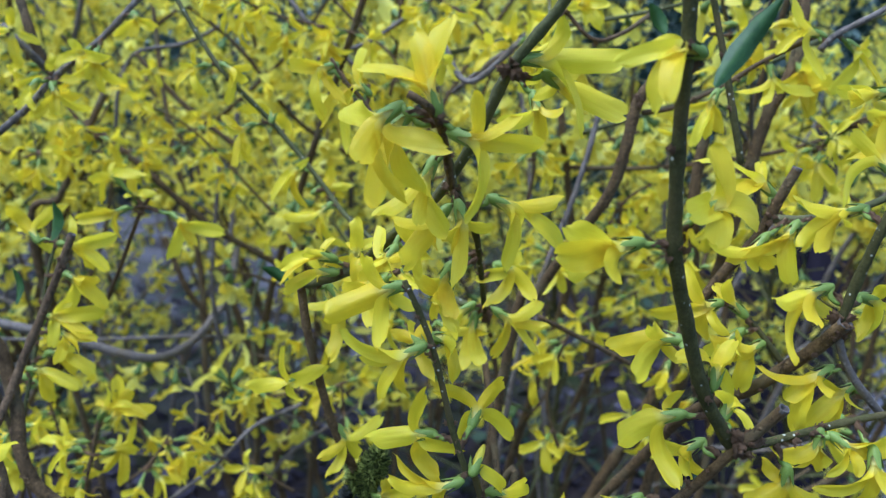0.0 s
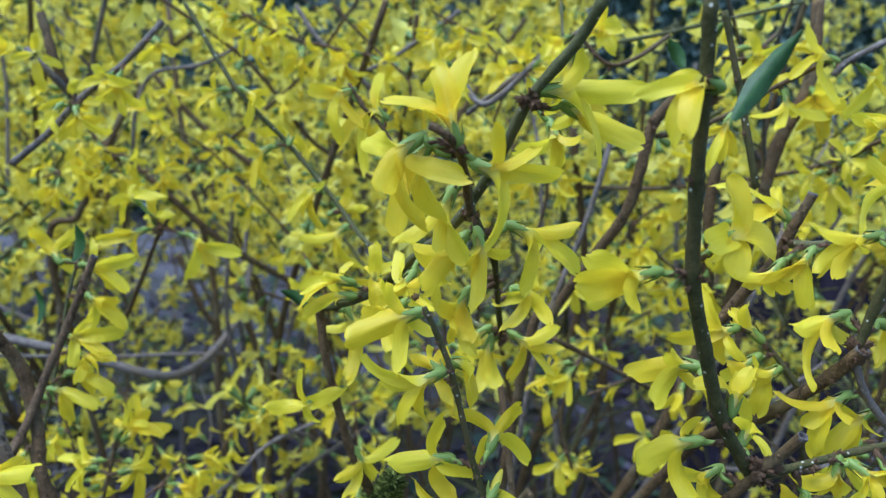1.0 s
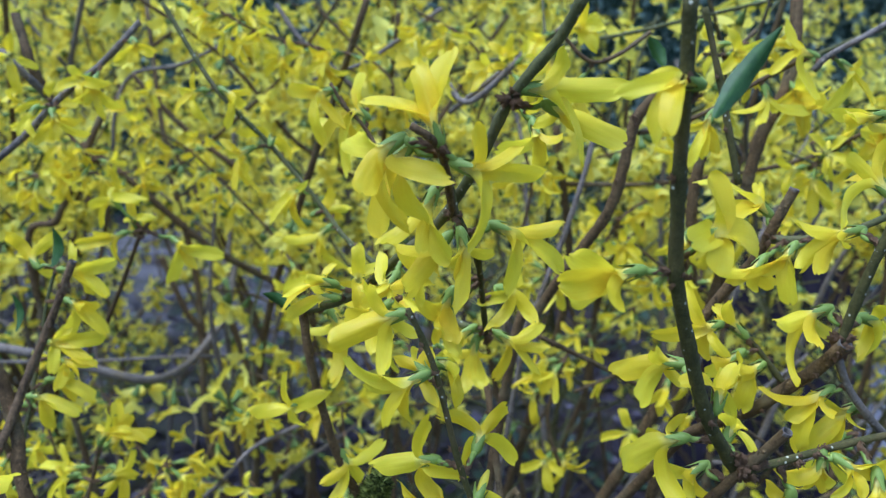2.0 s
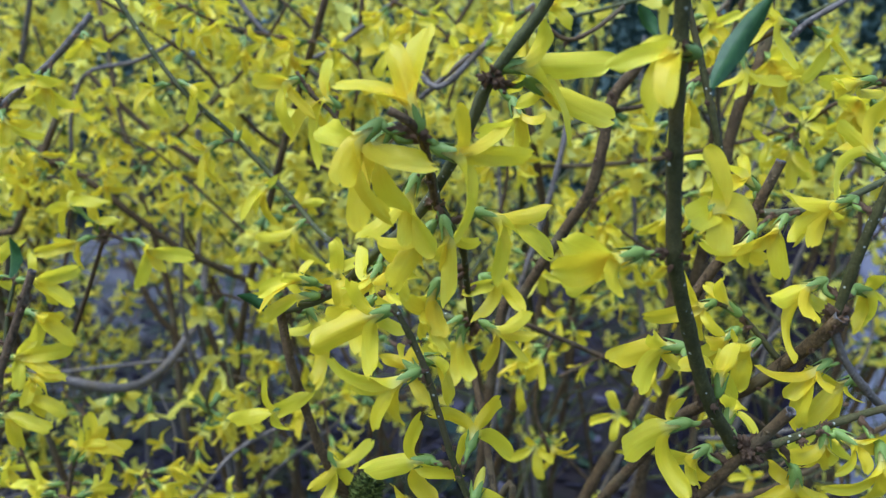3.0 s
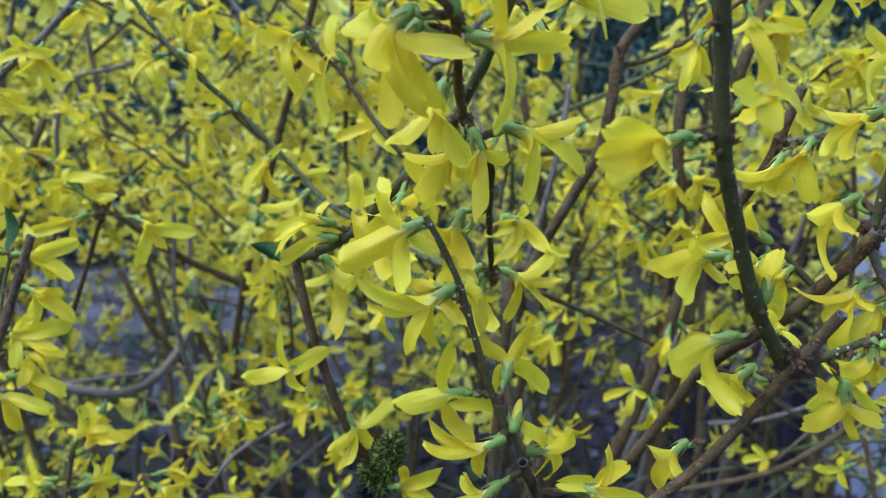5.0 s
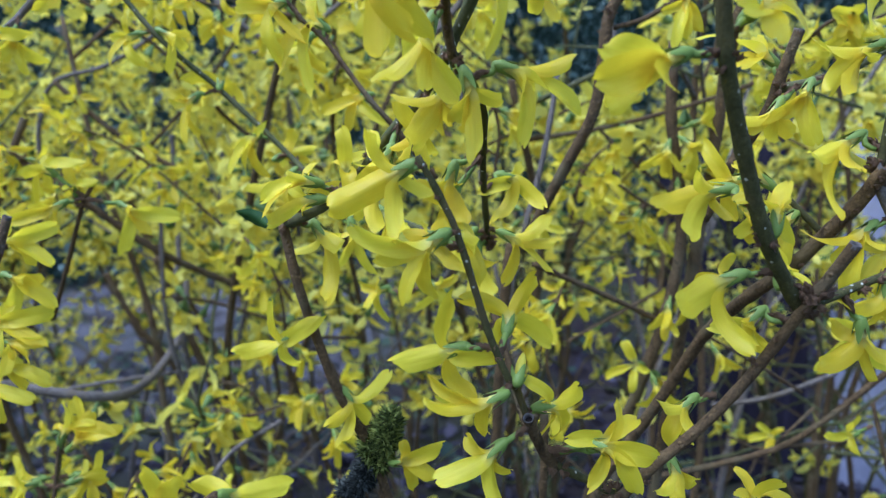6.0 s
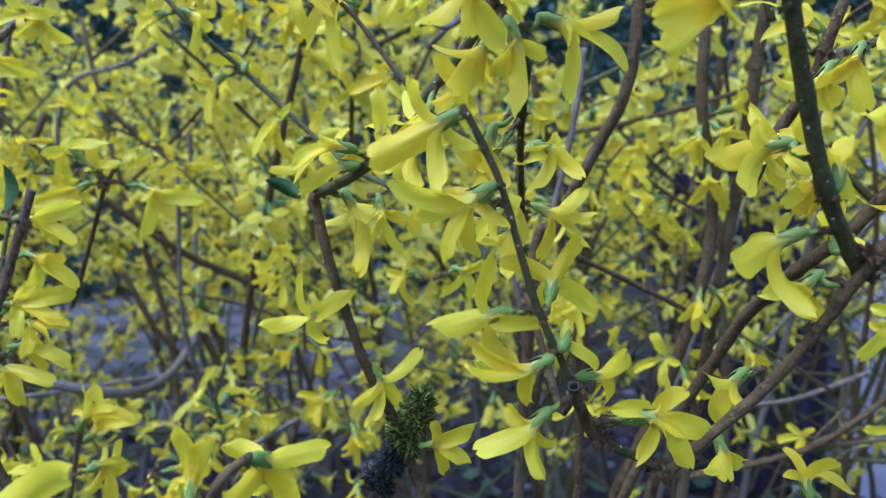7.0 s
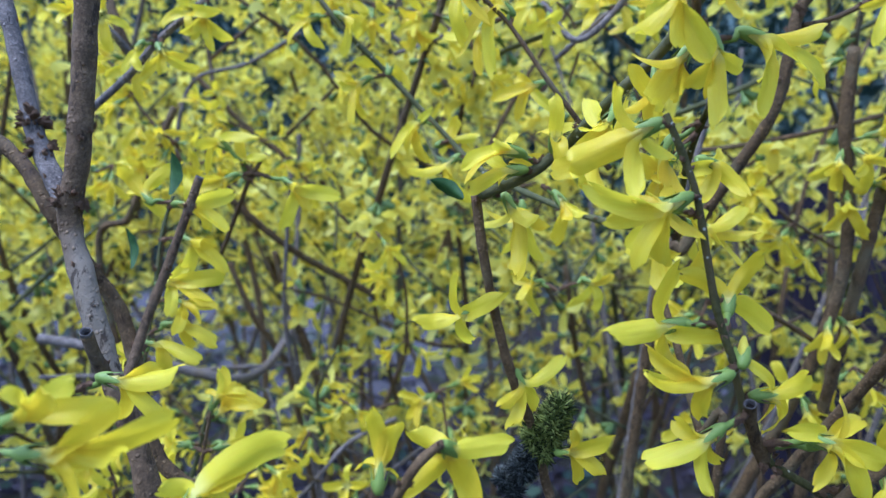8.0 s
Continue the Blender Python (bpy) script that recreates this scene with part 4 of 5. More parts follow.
branch("branch", BARK_BROWN, 4.5, 5.2, [(-0.3826, 0.9088, 1.1315), (-0.3381, 0.9140, 1.0991), (-0.2891, 0.9270, 1.0549), (-0.2414, 0.9501, 1.0100), (-0.1940, 0.9855, 0.9742), (-0.1416, 1.0214, 0.9398)])
branch("stem", BARK_GREY, 4.0, 4.6, [(-0.2634, 1.0821, 1.1486), (-0.2641, 1.0851, 1.0691), (-0.2624, 1.0678, 0.9902), (-0.2676, 1.0659, 0.8894), (-0.2275, 1.1259, 0.4892), (-0.2007, 1.1559, -0.0200)])
branch("branch", BARK_GREY, 3.6, 4.0, [(-0.2472, 1.0282, 1.2726), (-0.3175, 1.0372, 1.2352), (-0.3925, 1.0499, 1.2160), (-0.4155, 1.0480, 1.1658), (-0.4244, 1.0562, 1.1115)])
branch("branch", BARK_BROWN, 4.0, 4.6, [(-0.3875, 1.0399, 1.2158), (-0.3219, 1.0493, 1.1515), (-0.2551, 1.0623, 1.1035)])
branch("twig", BARK_GREY, 3.0, 3.2, [(-0.2000, 0.7352, 0.7696), (-0.1608, 0.7544, 0.8021), (-0.1269, 0.7748, 0.8409), (-0.0834, 0.8014, 0.8596)])
branch("twig", BARK_GREY, 3.4, 3.6, [(0.0387, 0.7279, 1.2448), (0.0670, 0.7014, 1.2112), (0.1072, 0.7012, 1.2484)])
branch("branch", BARK_GREY, 3.0, 3.4, [(0.0518, 0.7394, 1.2010), (0.0748, 0.7349, 1.2223), (0.1105, 0.7332, 1.2535), (0.1462, 0.7413, 1.2828)])
branch("branch", BARK_GREY, 3.0, 3.6, [(-0.1031, 0.8704, 1.2238), (-0.0509, 0.8778, 1.2462), (-0.0017, 0.8994, 1.2874), (0.0258, 0.9165, 1.3125)])
branch("stem", BARK_GREY, 4.0, 4.4, [(-0.1661, 0.9369, 1.3063), (-0.1331, 0.9300, 1.2682), (-0.0883, 0.9447, 1.2322), (-0.0272, 0.9666, 1.1789)])
branch("stem", BARK_BROWN, 4.4, 4.8, [(-0.3259, 0.7131, 1.2551), (-0.3100, 0.7058, 1.2185), (-0.3017, 0.7110, 1.1937), (-0.2939, 0.7181, 1.1777)])
branch("branch", BARK_GREY, 4.0, 4.4, [(-0.3207, 0.6857, 1.2227), (-0.3003, 0.6831, 1.2061), (-0.2898, 0.6999, 1.1871)])
branch("branch", BARK_BROWN, 3.6, 4.0, [(0.4766, 0.6751, 0.9544), (0.4513, 0.6923, 0.9222), (0.4129, 0.7086, 0.8768), (0.3848, 0.7262, 0.8463), (0.3387, 0.7458, 0.8223), (0.2865, 0.7663, 0.8018)])
branch("twig", BARK_BROWN, 2.4, 2.6, [(0.4421, 0.7047, 0.8609), (0.4178, 0.7152, 0.8538), (0.3848, 0.7262, 0.8463)])
branch("twig", BARK_GREY, 3.4, 3.6, [(0.4840, 0.8068, 0.8859), (0.4542, 0.8163, 0.8693), (0.4222, 0.8356, 0.8490), (0.3760, 0.8567, 0.8357)])
branch("twig", BARK_OLIVE, 2.0, 2.2, [(-0.1781, 0.5927, 0.9559), (-0.1867, 0.5874, 0.9338), (-0.1923, 0.5870, 0.9095), (-0.2001, 0.5853, 0.8803)])
branch("twig", BARK_BROWN, 2.0, 2.2, [(0.3808, 0.5976, 0.9386), (0.3858, 0.5940, 0.9145), (0.3935, 0.5886, 0.8783)])
branch("twig", BARK_BROWN, 2.0, 2.6, [(-0.0064, 0.3387, 1.0251), (-0.0118, 0.3290, 1.0237), (-0.0166, 0.3287, 1.0157), (-0.0213, 0.3332, 1.0051), (-0.0337, 0.3548, 0.9739), (-0.0100, 0.4000, 0.8700), (0.0530, 0.4960, 0.8300)])
branch("twig", BARK_BROWN, 2.0, 2.2, [(-0.0256, 0.3397, 1.0117), (-0.0277, 0.3399, 1.0059), (-0.0268, 0.3409, 0.9970), (-0.0333, 0.3549, 0.9743)])
branch("twig", BARK_BROWN, 1.6, 1.9, [(-0.1696, 0.5543, 0.9519), (-0.1730, 0.5511, 0.9273), (-0.1754, 0.5471, 0.8949), (-0.1643, 0.5635, 0.8558), (-0.1396, 0.6235, 0.4707), (-0.1232, 0.6535, -0.0200)])
branch("twig", BARK_BROWN, 1.6, 2.0, [(-0.3404, 0.7377, 0.9039), (-0.3191, 0.7293, 0.8616), (-0.3089, 0.7294, 0.8133), (-0.3156, 0.7281, 0.7622)], rich=0.5)
branch("twig", BARK_GREY, 1.6, 2.0, [(-0.2278, 0.8382, 0.8708), (-0.2105, 0.8296, 0.8281), (-0.2154, 0.8273, 0.7721)], rich=0.5)
branch("twig", BARK_BROWN, 1.6, 2.0, [(-0.3569, 0.8782, 0.8473), (-0.3188, 0.8718, 0.8104), (-0.2905, 0.8711, 0.7543)], rich=0.5)
branch("twig", BARK_BROWN, 1.6, 2.0, [(-0.2929, 0.6339, 0.8881), (-0.2811, 0.6365, 0.8507), (-0.2787, 0.6382, 0.8114), (-0.2369, 0.6982, 0.4463), (-0.2090, 0.7282, -0.0200)], rich=0.5)
branch("twig", BARK_BROWN, 1.6, 2.0, [(-0.1241, 0.7325, 0.8346), (-0.0994, 0.7293, 0.8147), (-0.0719, 0.7365, 0.7950)], rich=0.5)
branch("twig", BARK_BROWN, 1.8, 2.2, [(0.1741, 0.6832, 1.0125), (0.1647, 0.6768, 0.9856), (0.1614, 0.6781, 0.9455), (0.1779, 0.6793, 0.9010)], rich=0.5)
branch("twig", BARK_OLIVE, 1.6, 2.2, [(0.2758, 0.8904, 1.0009), (0.2335, 0.8820, 0.9719), (0.2020, 0.8846, 0.9437), (0.1634, 0.8858, 0.9110)], rich=0.5)
branch("twig", BARK_BROWN, 1.8, 2.2, [(0.2756, 0.8775, 1.1288), (0.2476, 0.8624, 1.1127), (0.2309, 0.8659, 1.0858), (0.2215, 0.8665, 1.0437)], rich=0.5)
branch("twig", BARK_BROWN, 1.6, 2.0, [(-0.1905, 0.7134, 0.8547), (-0.2068, 0.7064, 0.8264), (-0.2365, 0.7087, 0.7969)], rich=0.5)
branch("twig", BARK_BROWN, 1.6, 2.0, [(-0.1598, 0.7566, 0.8586), (-0.1710, 0.7490, 0.8263), (-0.1436, 0.7562, 0.8065), (-0.1200, 0.7604, 0.7743)], rich=0.5)
branch("twig", BARK_BROWN, 1.6, 2.0, [(-0.1403, 0.7929, 0.8796), (-0.1151, 0.7920, 0.8700), (-0.0819, 0.8049, 0.8748)], rich=0.5)
branch("twig", BARK_BROWN, 1.6, 2.0, [(-0.1083, 0.8028, 1.0458), (-0.0876, 0.8081, 1.0198), (-0.0778, 0.8122, 0.9799), (-0.0785, 0.8242, 0.9198)], rich=0.5)
branch("twig", BARK_BROWN, 1.6, 2.0, [(-0.0377, 0.7784, 0.8985), (-0.0313, 0.7729, 0.8614), (-0.0240, 0.7754, 0.8090)], rich=0.5)
branch("twig", BARK_BROWN, 1.6, 2.0, [(-0.1956, 0.9242, 0.8626), (-0.1509, 0.9205, 0.8546), (-0.1285, 0.9252, 0.8246)], rich=0.5)
branch("twig", BARK_GREY, 1.8, 2.2, [(0.3655, 0.7334, 1.2003), (0.3960, 0.7477, 1.1654), (0.3896, 0.7584, 1.1224)], rich=0.5)
branch("twig", BARK_BROWN, 1.8, 2.2, [(-0.1743, 0.7867, 1.2778), (-0.1325, 0.7849, 1.2606), (-0.0862, 0.7956, 1.2527), (-0.0444, 0.8071, 1.2494)], rich=0.5)
branch("twig", BARK_BROWN, 1.8, 2.2, [(-0.1087, 0.8771, 1.3017), (-0.0584, 0.8806, 1.2604), (-0.0188, 0.8754, 1.2283), (-0.0226, 0.8776, 1.1925)], rich=0.5)
branch("twig", BARK_BROWN, 1.8, 2.2, [(0.0009, 0.8619, 1.3026), (0.0620, 0.8584, 1.2738), (0.0834, 0.8614, 1.2364), (0.0757, 0.8623, 1.1953)], rich=0.5)
branch("twig", BARK_BROWN, 1.8, 2.2, [(-0.4192, 0.8055, 1.2290), (-0.3709, 0.8014, 1.2000), (-0.3382, 0.8028, 1.1530), (-0.3061, 0.8077, 1.1216)], rich=0.5)
branch("twig", BARK_BROWN, 1.8, 2.2, [(-0.4047, 0.8276, 1.0933), (-0.3699, 0.8426, 1.1075), (-0.3313, 0.8640, 1.1035), (-0.2850, 0.8886, 1.1124)], rich=0.5)
branch("twig", BARK_BROWN, 1.8, 2.2, [(-0.3094, 0.8982, 1.1608), (-0.2569, 0.9150, 1.1330), (-0.1912, 0.9250, 1.0715), (-0.1365, 0.9352, 1.0127)], rich=0.5)
branch("twig", BARK_BROWN, 1.8, 2.2, [(0.1279, 0.5813, 1.2581), (0.1477, 0.5787, 1.2421), (0.1671, 0.5912, 1.2483), (0.1900, 0.6064, 1.2661)], rich=0.5)
branch("twig", BARK_BROWN, 1.6, 2.0, [(0.2302, 0.6163, 1.2557), (0.2542, 0.6388, 1.2596), (0.2801, 0.6650, 1.2802)], rich=0.5)
branch("twig", BARK_BROWN, 1.8, 2.2, [(0.3796, 0.6358, 1.2194), (0.3591, 0.6526, 1.2070), (0.3420, 0.6768, 1.1806)], rich=0.5)
branch("twig", BARK_BROWN, 1.8, 2.2, [(0.3197, 0.7442, 0.9492), (0.3745, 0.7566, 0.9159), (0.4267, 0.7690, 0.8811)], rich=0.5)
branch("twig", BARK_BROWN, 1.8, 2.2, [(0.3538, 0.7676, 0.8402), (0.4014, 0.7822, 0.8194), (0.4593, 0.8032, 0.8494)], rich=0.5)
branch("twig", BARK_BROWN, 1.8, 2.2, [(0.2457, 0.9306, 1.0965), (0.2874, 0.9400, 1.0357), (0.3320, 0.9525, 0.9988)], rich=0.5)
branch("twig", BARK_BROWN, 1.8, 2.2, [(0.1190, 0.7379, 1.1800), (0.1312, 0.7402, 1.1409), (0.1243, 0.7386, 1.0887)], rich=0.5)
branch("twig", BARK_BROWN, 1.8, 2.2, [(0.2245, 0.7524, 1.1008), (0.2677, 0.7723, 1.0718), (0.3182, 0.7932, 1.0462)], rich=0.5)
branch("twig", BARK_BROWN, 1.8, 2.2, [(0.1929, 0.7519, 0.9455), (0.2443, 0.7778, 0.9620), (0.2986, 0.8041, 0.9799)], rich=0.5)
flower((0.0708, 0.3872, 1.1513), (0.0769, 0.3875, 1.1558), (-0.0181, -0.0075, -0.0034), (-0.0143, -0.0061, -0.0212), (-0.0055, 0.0022, -0.0152), (0.0041, 0.0079, -0.0127))
flower((0.0625, 0.3963, 1.1395), (0.0708, 0.3980, 1.1454), (-0.0109, -0.0119, -0.0097), (-0.0085, -0.0080, 0.0074), (0.0038, 0.0063, -0.0140))
flower((0.0487, 0.4056, 1.1286), (0.0557, 0.4070, 1.1336), (-0.0102, -0.0111, -0.0066), (-0.0059, 0.0111, 0.0101), (0.0053, -0.0113, -0.0109))
flower((0.2190, 0.5447, 1.2121), (0.2263, 0.5468, 1.2200), (-0.0043, -0.0054, -0.0236), (0.0049, -0.0044, -0.0208), (-0.0114, -0.0066, -0.0276))
flower((0.0528, 0.3438, 1.1917), (0.0682, 0.3452, 1.1946), (-0.0181, 0.0082, 0.0005), (0.0029, -0.0060, -0.0281), (0.0200, -0.0010, -0.0087), (-0.0082, -0.0104, -0.0162), broad=1.10)
flower((0.0562, 0.3526, 1.1889), (0.0675, 0.3542, 1.1938), (0.0048, -0.0049, -0.0234), (-0.0073, -0.0068, -0.0291))
flower((0.0675, 0.3416, 1.1971), (0.0690, 0.3409, 1.1936), (-0.0089, 0.0047, 0.0230), (0.0005, 0.0061, 0.0276), (-0.0249, 0.0008, 0.0092))
flower((0.0781, 0.3458, 1.1860), (0.0689, 0.3470, 1.1937), (0.0023, -0.0059, 0.0137), (0.0274, 0.0010, -0.0013), (0.0062, -0.0056, -0.0269), (0.0178, -0.0044, 0.0071))
flower((0.0655, 0.3727, 1.1710), (0.0720, 0.3744, 1.1775), (-0.0152, -0.0053, -0.0208), (0.0081, -0.0048, -0.0236), (-0.0032, -0.0048, -0.0210))
flower((0.0789, 0.3818, 1.1537), (0.0750, 0.3832, 1.1609), (0.0019, -0.0059, -0.0273), (0.0134, 0.0083, -0.0071), (-0.0054, 0.0058, -0.0143))
flower((0.0941, 0.3911, 1.1587), (0.0878, 0.3907, 1.1589), (0.0053, -0.0027, -0.0265), (0.0246, 0.0019, 0.0007), (0.0293, 0.0005, -0.0140), (0.0116, 0.0064, -0.0137))
flower((-0.0118, 0.5333, 1.2095), (-0.0012, 0.5323, 1.2025), (-0.0243, -0.0015, -0.0015), (-0.0041, -0.0067, -0.0296), (0.0118, -0.0036, -0.0189))
flower((0.0096, 0.5369, 1.1982), (0.0114, 0.5353, 1.1903), (-0.0042, 0.0050, 0.0238), (-0.0262, -0.0054, -0.0191), (-0.0079, -0.0078, -0.0336))
flower((0.0142, 0.4344, 1.1173), (0.0213, 0.4334, 1.1133), (-0.0223, -0.0033, -0.0056), (-0.0207, -0.0081, -0.0110), (-0.0094, -0.0078, 0.0032), (0.0021, 0.0068, 0.0075))
flower((0.0150, 0.4363, 1.1094), (0.0208, 0.4360, 1.1099), (-0.0199, -0.0050, -0.0096), (-0.0092, 0.0076, -0.0061), (0.0097, 0.0081, 0.0054), (-0.0132, 0.0075, 0.0062))
flower((0.0304, 0.4259, 1.1214), (0.0267, 0.4255, 1.1165), (0.0002, -0.0063, 0.0172), (0.0118, 0.0093, 0.0076), (-0.0061, 0.0090, 0.0054), (0.0030, -0.0096, -0.0103))
flower((0.0560, 0.3672, 1.1245), (0.0605, 0.3673, 1.1269), (-0.0131, -0.0006, 0.0115), (-0.0254, -0.0042, -0.0126), (-0.0028, -0.0029, -0.0225), (0.0075, 0.0063, -0.0095))
flower((0.0461, 0.3991, 1.1171), (0.0537, 0.3994, 1.1227), (-0.0125, -0.0097, -0.0115), (-0.0018, -0.0112, -0.0163), (-0.0177, 0.0059, -0.0080))
flower((0.0488, 0.4308, 1.1266), (0.0541, 0.4319, 1.1305), (-0.0116, 0.0053, -0.0151), (0.0103, -0.0061, 0.0118), (-0.0011, -0.0116, -0.0109))
flower((0.0740, 0.4181, 1.1199), (0.0841, 0.4179, 1.1227), (0.0036, -0.0030, -0.0202), (0.0056, -0.0040, -0.0270), (-0.0089, 0.0031, -0.0101), (0.0045, 0.0089, -0.0066))
flower((0.0744, 0.4233, 1.1103), (0.0738, 0.4256, 1.1212), (-0.0126, -0.0083, 0.0069), (-0.0035, -0.0106, -0.0055), (0.0042, 0.0050, -0.0197))
flower((0.0891, 0.4783, 1.0778), (0.0953, 0.4800, 1.0845), (-0.0030, -0.0058, -0.0255), (0.0099, 0.0072, -0.0107), (0.0049, -0.0048, -0.0230))
flower((0.0846, 0.4749, 1.0865), (0.0930, 0.4758, 1.0888), (-0.0135, 0.0054, -0.0141), (-0.0074, -0.0107, -0.0151))
flower((0.1013, 0.4584, 1.1159), (0.0912, 0.4598, 1.1214), (-0.0040, -0.0027, -0.0215), (0.0175, -0.0031, -0.0150), (-0.0120, -0.0089, -0.0040), (0.0100, 0.0061, 0.0054))
flower((0.1036, 0.4723, 1.0858), (0.0956, 0.4734, 1.0899), (0.0206, -0.0001, 0.0080), (0.0244, -0.0022, -0.0057), (0.0222, -0.0037, -0.0171), (-0.0021, -0.0031, -0.0233))
flower((0.0660, 0.3644, 1.1007), (0.0716, 0.3643, 1.1024), (-0.0295, -0.0010, 0.0018), (-0.0210, 0.0000, -0.0088), (-0.0141, -0.0020, -0.0204), (-0.0049, 0.0014, -0.0214))
flower((0.0670, 0.3774, 1.0990), (0.0726, 0.3776, 1.0991), (-0.0110, 0.0088, 0.0007), (0.0020, 0.0102, 0.0042), (0.0079, -0.0111, -0.0108))
flower((0.0744, 0.3945, 1.0963), (0.0723, 0.3937, 1.0927), (0.0095, -0.0093, -0.0027), (0.0092, -0.0100, -0.0137))
flower((0.0724, 0.3835, 1.0561), (0.0831, 0.3841, 1.0565), (-0.0004, -0.0045, 0.0208), (-0.0237, -0.0022, -0.0050), (0.0029, 0.0043, -0.0210), (0.0133, -0.0085, -0.0013))
flower((0.0931, 0.3901, 1.0628), (0.0876, 0.3878, 1.0536), (0.0115, 0.0047, 0.0187), (0.0172, 0.0079, -0.0083), (-0.0183, 0.0017, 0.0117), (-0.0085, -0.0113, -0.0091))
bud((0.0946, 0.3762, 1.0458), (0.0934, 0.3756, 1.0434), (0.0038, 0.0105, 0.0065))
flower((0.0857, 0.3715, 1.0405), (0.0949, 0.3716, 1.0390), (-0.0245, 0.0005, 0.0076), (-0.0260, -0.0019, -0.0032), (-0.0227, 0.0079, -0.0033), (-0.0044, 0.0049, -0.0162))
flower((0.1068, 0.3849, 1.0314), (0.0985, 0.3840, 1.0292), (-0.0093, -0.0062, 0.0138), (0.0134, -0.0060, 0.0094), (0.0070, 0.0051, -0.0172), (-0.0039, 0.0050, -0.0157))
flower((0.0862, 0.3752, 1.0192), (0.0969, 0.3752, 1.0237), (-0.0224, -0.0003, -0.0119), (-0.0118, 0.0096, 0.0007), (-0.0005, -0.0028, -0.0205), (0.0064, 0.0064, -0.0136))
flower((0.1251, 0.3788, 1.0176), (0.1142, 0.3790, 1.0147), (0.0123, 0.0092, 0.0126), (0.0154, -0.0034, -0.0182), (-0.0051, -0.0097, -0.0109), (0.0230, -0.0021, -0.0057))
flower((0.1262, 0.3826, 1.0164), (0.1151, 0.3828, 1.0130), (-0.0120, -0.0073, 0.0050), (0.0183, 0.0070, 0.0081))
flower((0.1716, 0.4088, 1.0207), (0.1825, 0.4086, 1.0240), (-0.0165, -0.0073, 0.0025), (-0.0110, -0.0019, -0.0181), (0.0014, 0.0049, -0.0212), (-0.0024, -0.0095, -0.0093))
flower((0.1682, 0.4149, 0.9902), (0.1635, 0.4159, 0.9951), (-0.0095, -0.0091, -0.0102), (-0.0014, -0.0098, -0.0124), (0.0137, 0.0055, -0.0137))
flower((0.1711, 0.3714, 1.0825), (0.1826, 0.3726, 1.0855), (-0.0226, -0.0036, -0.0116), (0.0036, -0.0056, -0.0263), (-0.0118, 0.0071, -0.0048), (0.0039, 0.0102, 0.0065), broad=1.15)
flower((0.1666, 0.3730, 1.1137), (0.1720, 0.3731, 1.1133), (-0.0247, -0.0026, -0.0066), (-0.0131, -0.0041, -0.0158), (-0.0116, -0.0077, 0.0074), (0.0068, 0.0065, -0.0112), broad=1.15)
flower((0.2015, 0.4349, 1.1129), (0.2096, 0.4353, 1.1131), (-0.0144, 0.0029, 0.0162), (-0.0284, -0.0031, -0.0078), (-0.0015, 0.0044, -0.0188), (0.0037, -0.0107, -0.0107))
flower((0.2148, 0.4372, 1.1114), (0.2201, 0.4368, 1.1081), (-0.0114, -0.0053, 0.0170), (-0.0086, 0.0090, 0.0039), (-0.0109, 0.0100, 0.0097))
flower((0.2132, 0.4325, 1.0994), (0.2227, 0.4334, 1.1015), (-0.0160, -0.0096, -0.0015), (-0.0049, 0.0048, -0.0159), (0.0031, 0.0051, -0.0160))
flower((0.2249, 0.4323, 1.0959), (0.2273, 0.4330, 1.0988), (-0.0149, -0.0099, -0.0036), (-0.0070, -0.0051, -0.0218), (-0.0173, -0.0083, 0.0044))
flower((0.1827, 0.3652, 1.1031), (0.1828, 0.3633, 1.0941), (0.0070, 0.0110, 0.0102), (0.0085, 0.0069, -0.0086), (-0.0157, -0.0070, 0.0110))
flower((0.1993, 0.3912, 1.0777), (0.1943, 0.3902, 1.0745), (0.0091, -0.0088, -0.0044), (0.0113, 0.0096, 0.0033), (-0.0092, -0.0062, 0.0120))
flower((0.1856, 0.3826, 1.0647), (0.1936, 0.3833, 1.0664), (0.0093, 0.0053, -0.0156), (-0.0043, -0.0103, -0.0082), (-0.0075, -0.0093, -0.0023))
flower((0.2399, 0.4158, 1.1296), (0.2481, 0.4146, 1.1227), (-0.0206, -0.0031, -0.0097), (-0.0118, -0.0075, -0.0315), (-0.0052, -0.0115, -0.0142), (0.0102, 0.0056, -0.0133))
flower((0.2615, 0.4174, 1.1278), (0.2542, 0.4160, 1.1227), (0.0041, -0.0056, 0.0092), (0.0211, 0.0054, -0.0095), (0.0021, 0.0040, -0.0181), (0.0085, 0.0035, -0.0194))
flower((0.2481, 0.4150, 1.0918), (0.2534, 0.4160, 1.0953), (-0.0302, -0.0023, -0.0039), (-0.0122, -0.0062, -0.0257), (-0.0156, -0.0036, -0.0130), (0.0006, -0.0095, -0.0073))
flower((0.2408, 0.3765, 1.0768), (0.2300, 0.3766, 1.0794), (0.0264, 0.0017, 0.0023), (0.0065, -0.0091, -0.0081), (-0.0059, -0.0102, -0.0100))
flower((0.2218, 0.3750, 1.0600), (0.2156, 0.3772, 1.0713), (-0.0172, -0.0036, -0.0129), (0.0078, 0.0035, -0.0210), (0.0183, 0.0049, -0.0147), (-0.0061, 0.0077, -0.0005))
flower((0.2337, 0.3799, 1.0751), (0.2320, 0.3805, 1.0782), (-0.0041, 0.0029, -0.0197), (-0.0202, -0.0025, -0.0073), (0.0086, 0.0045, -0.0169))
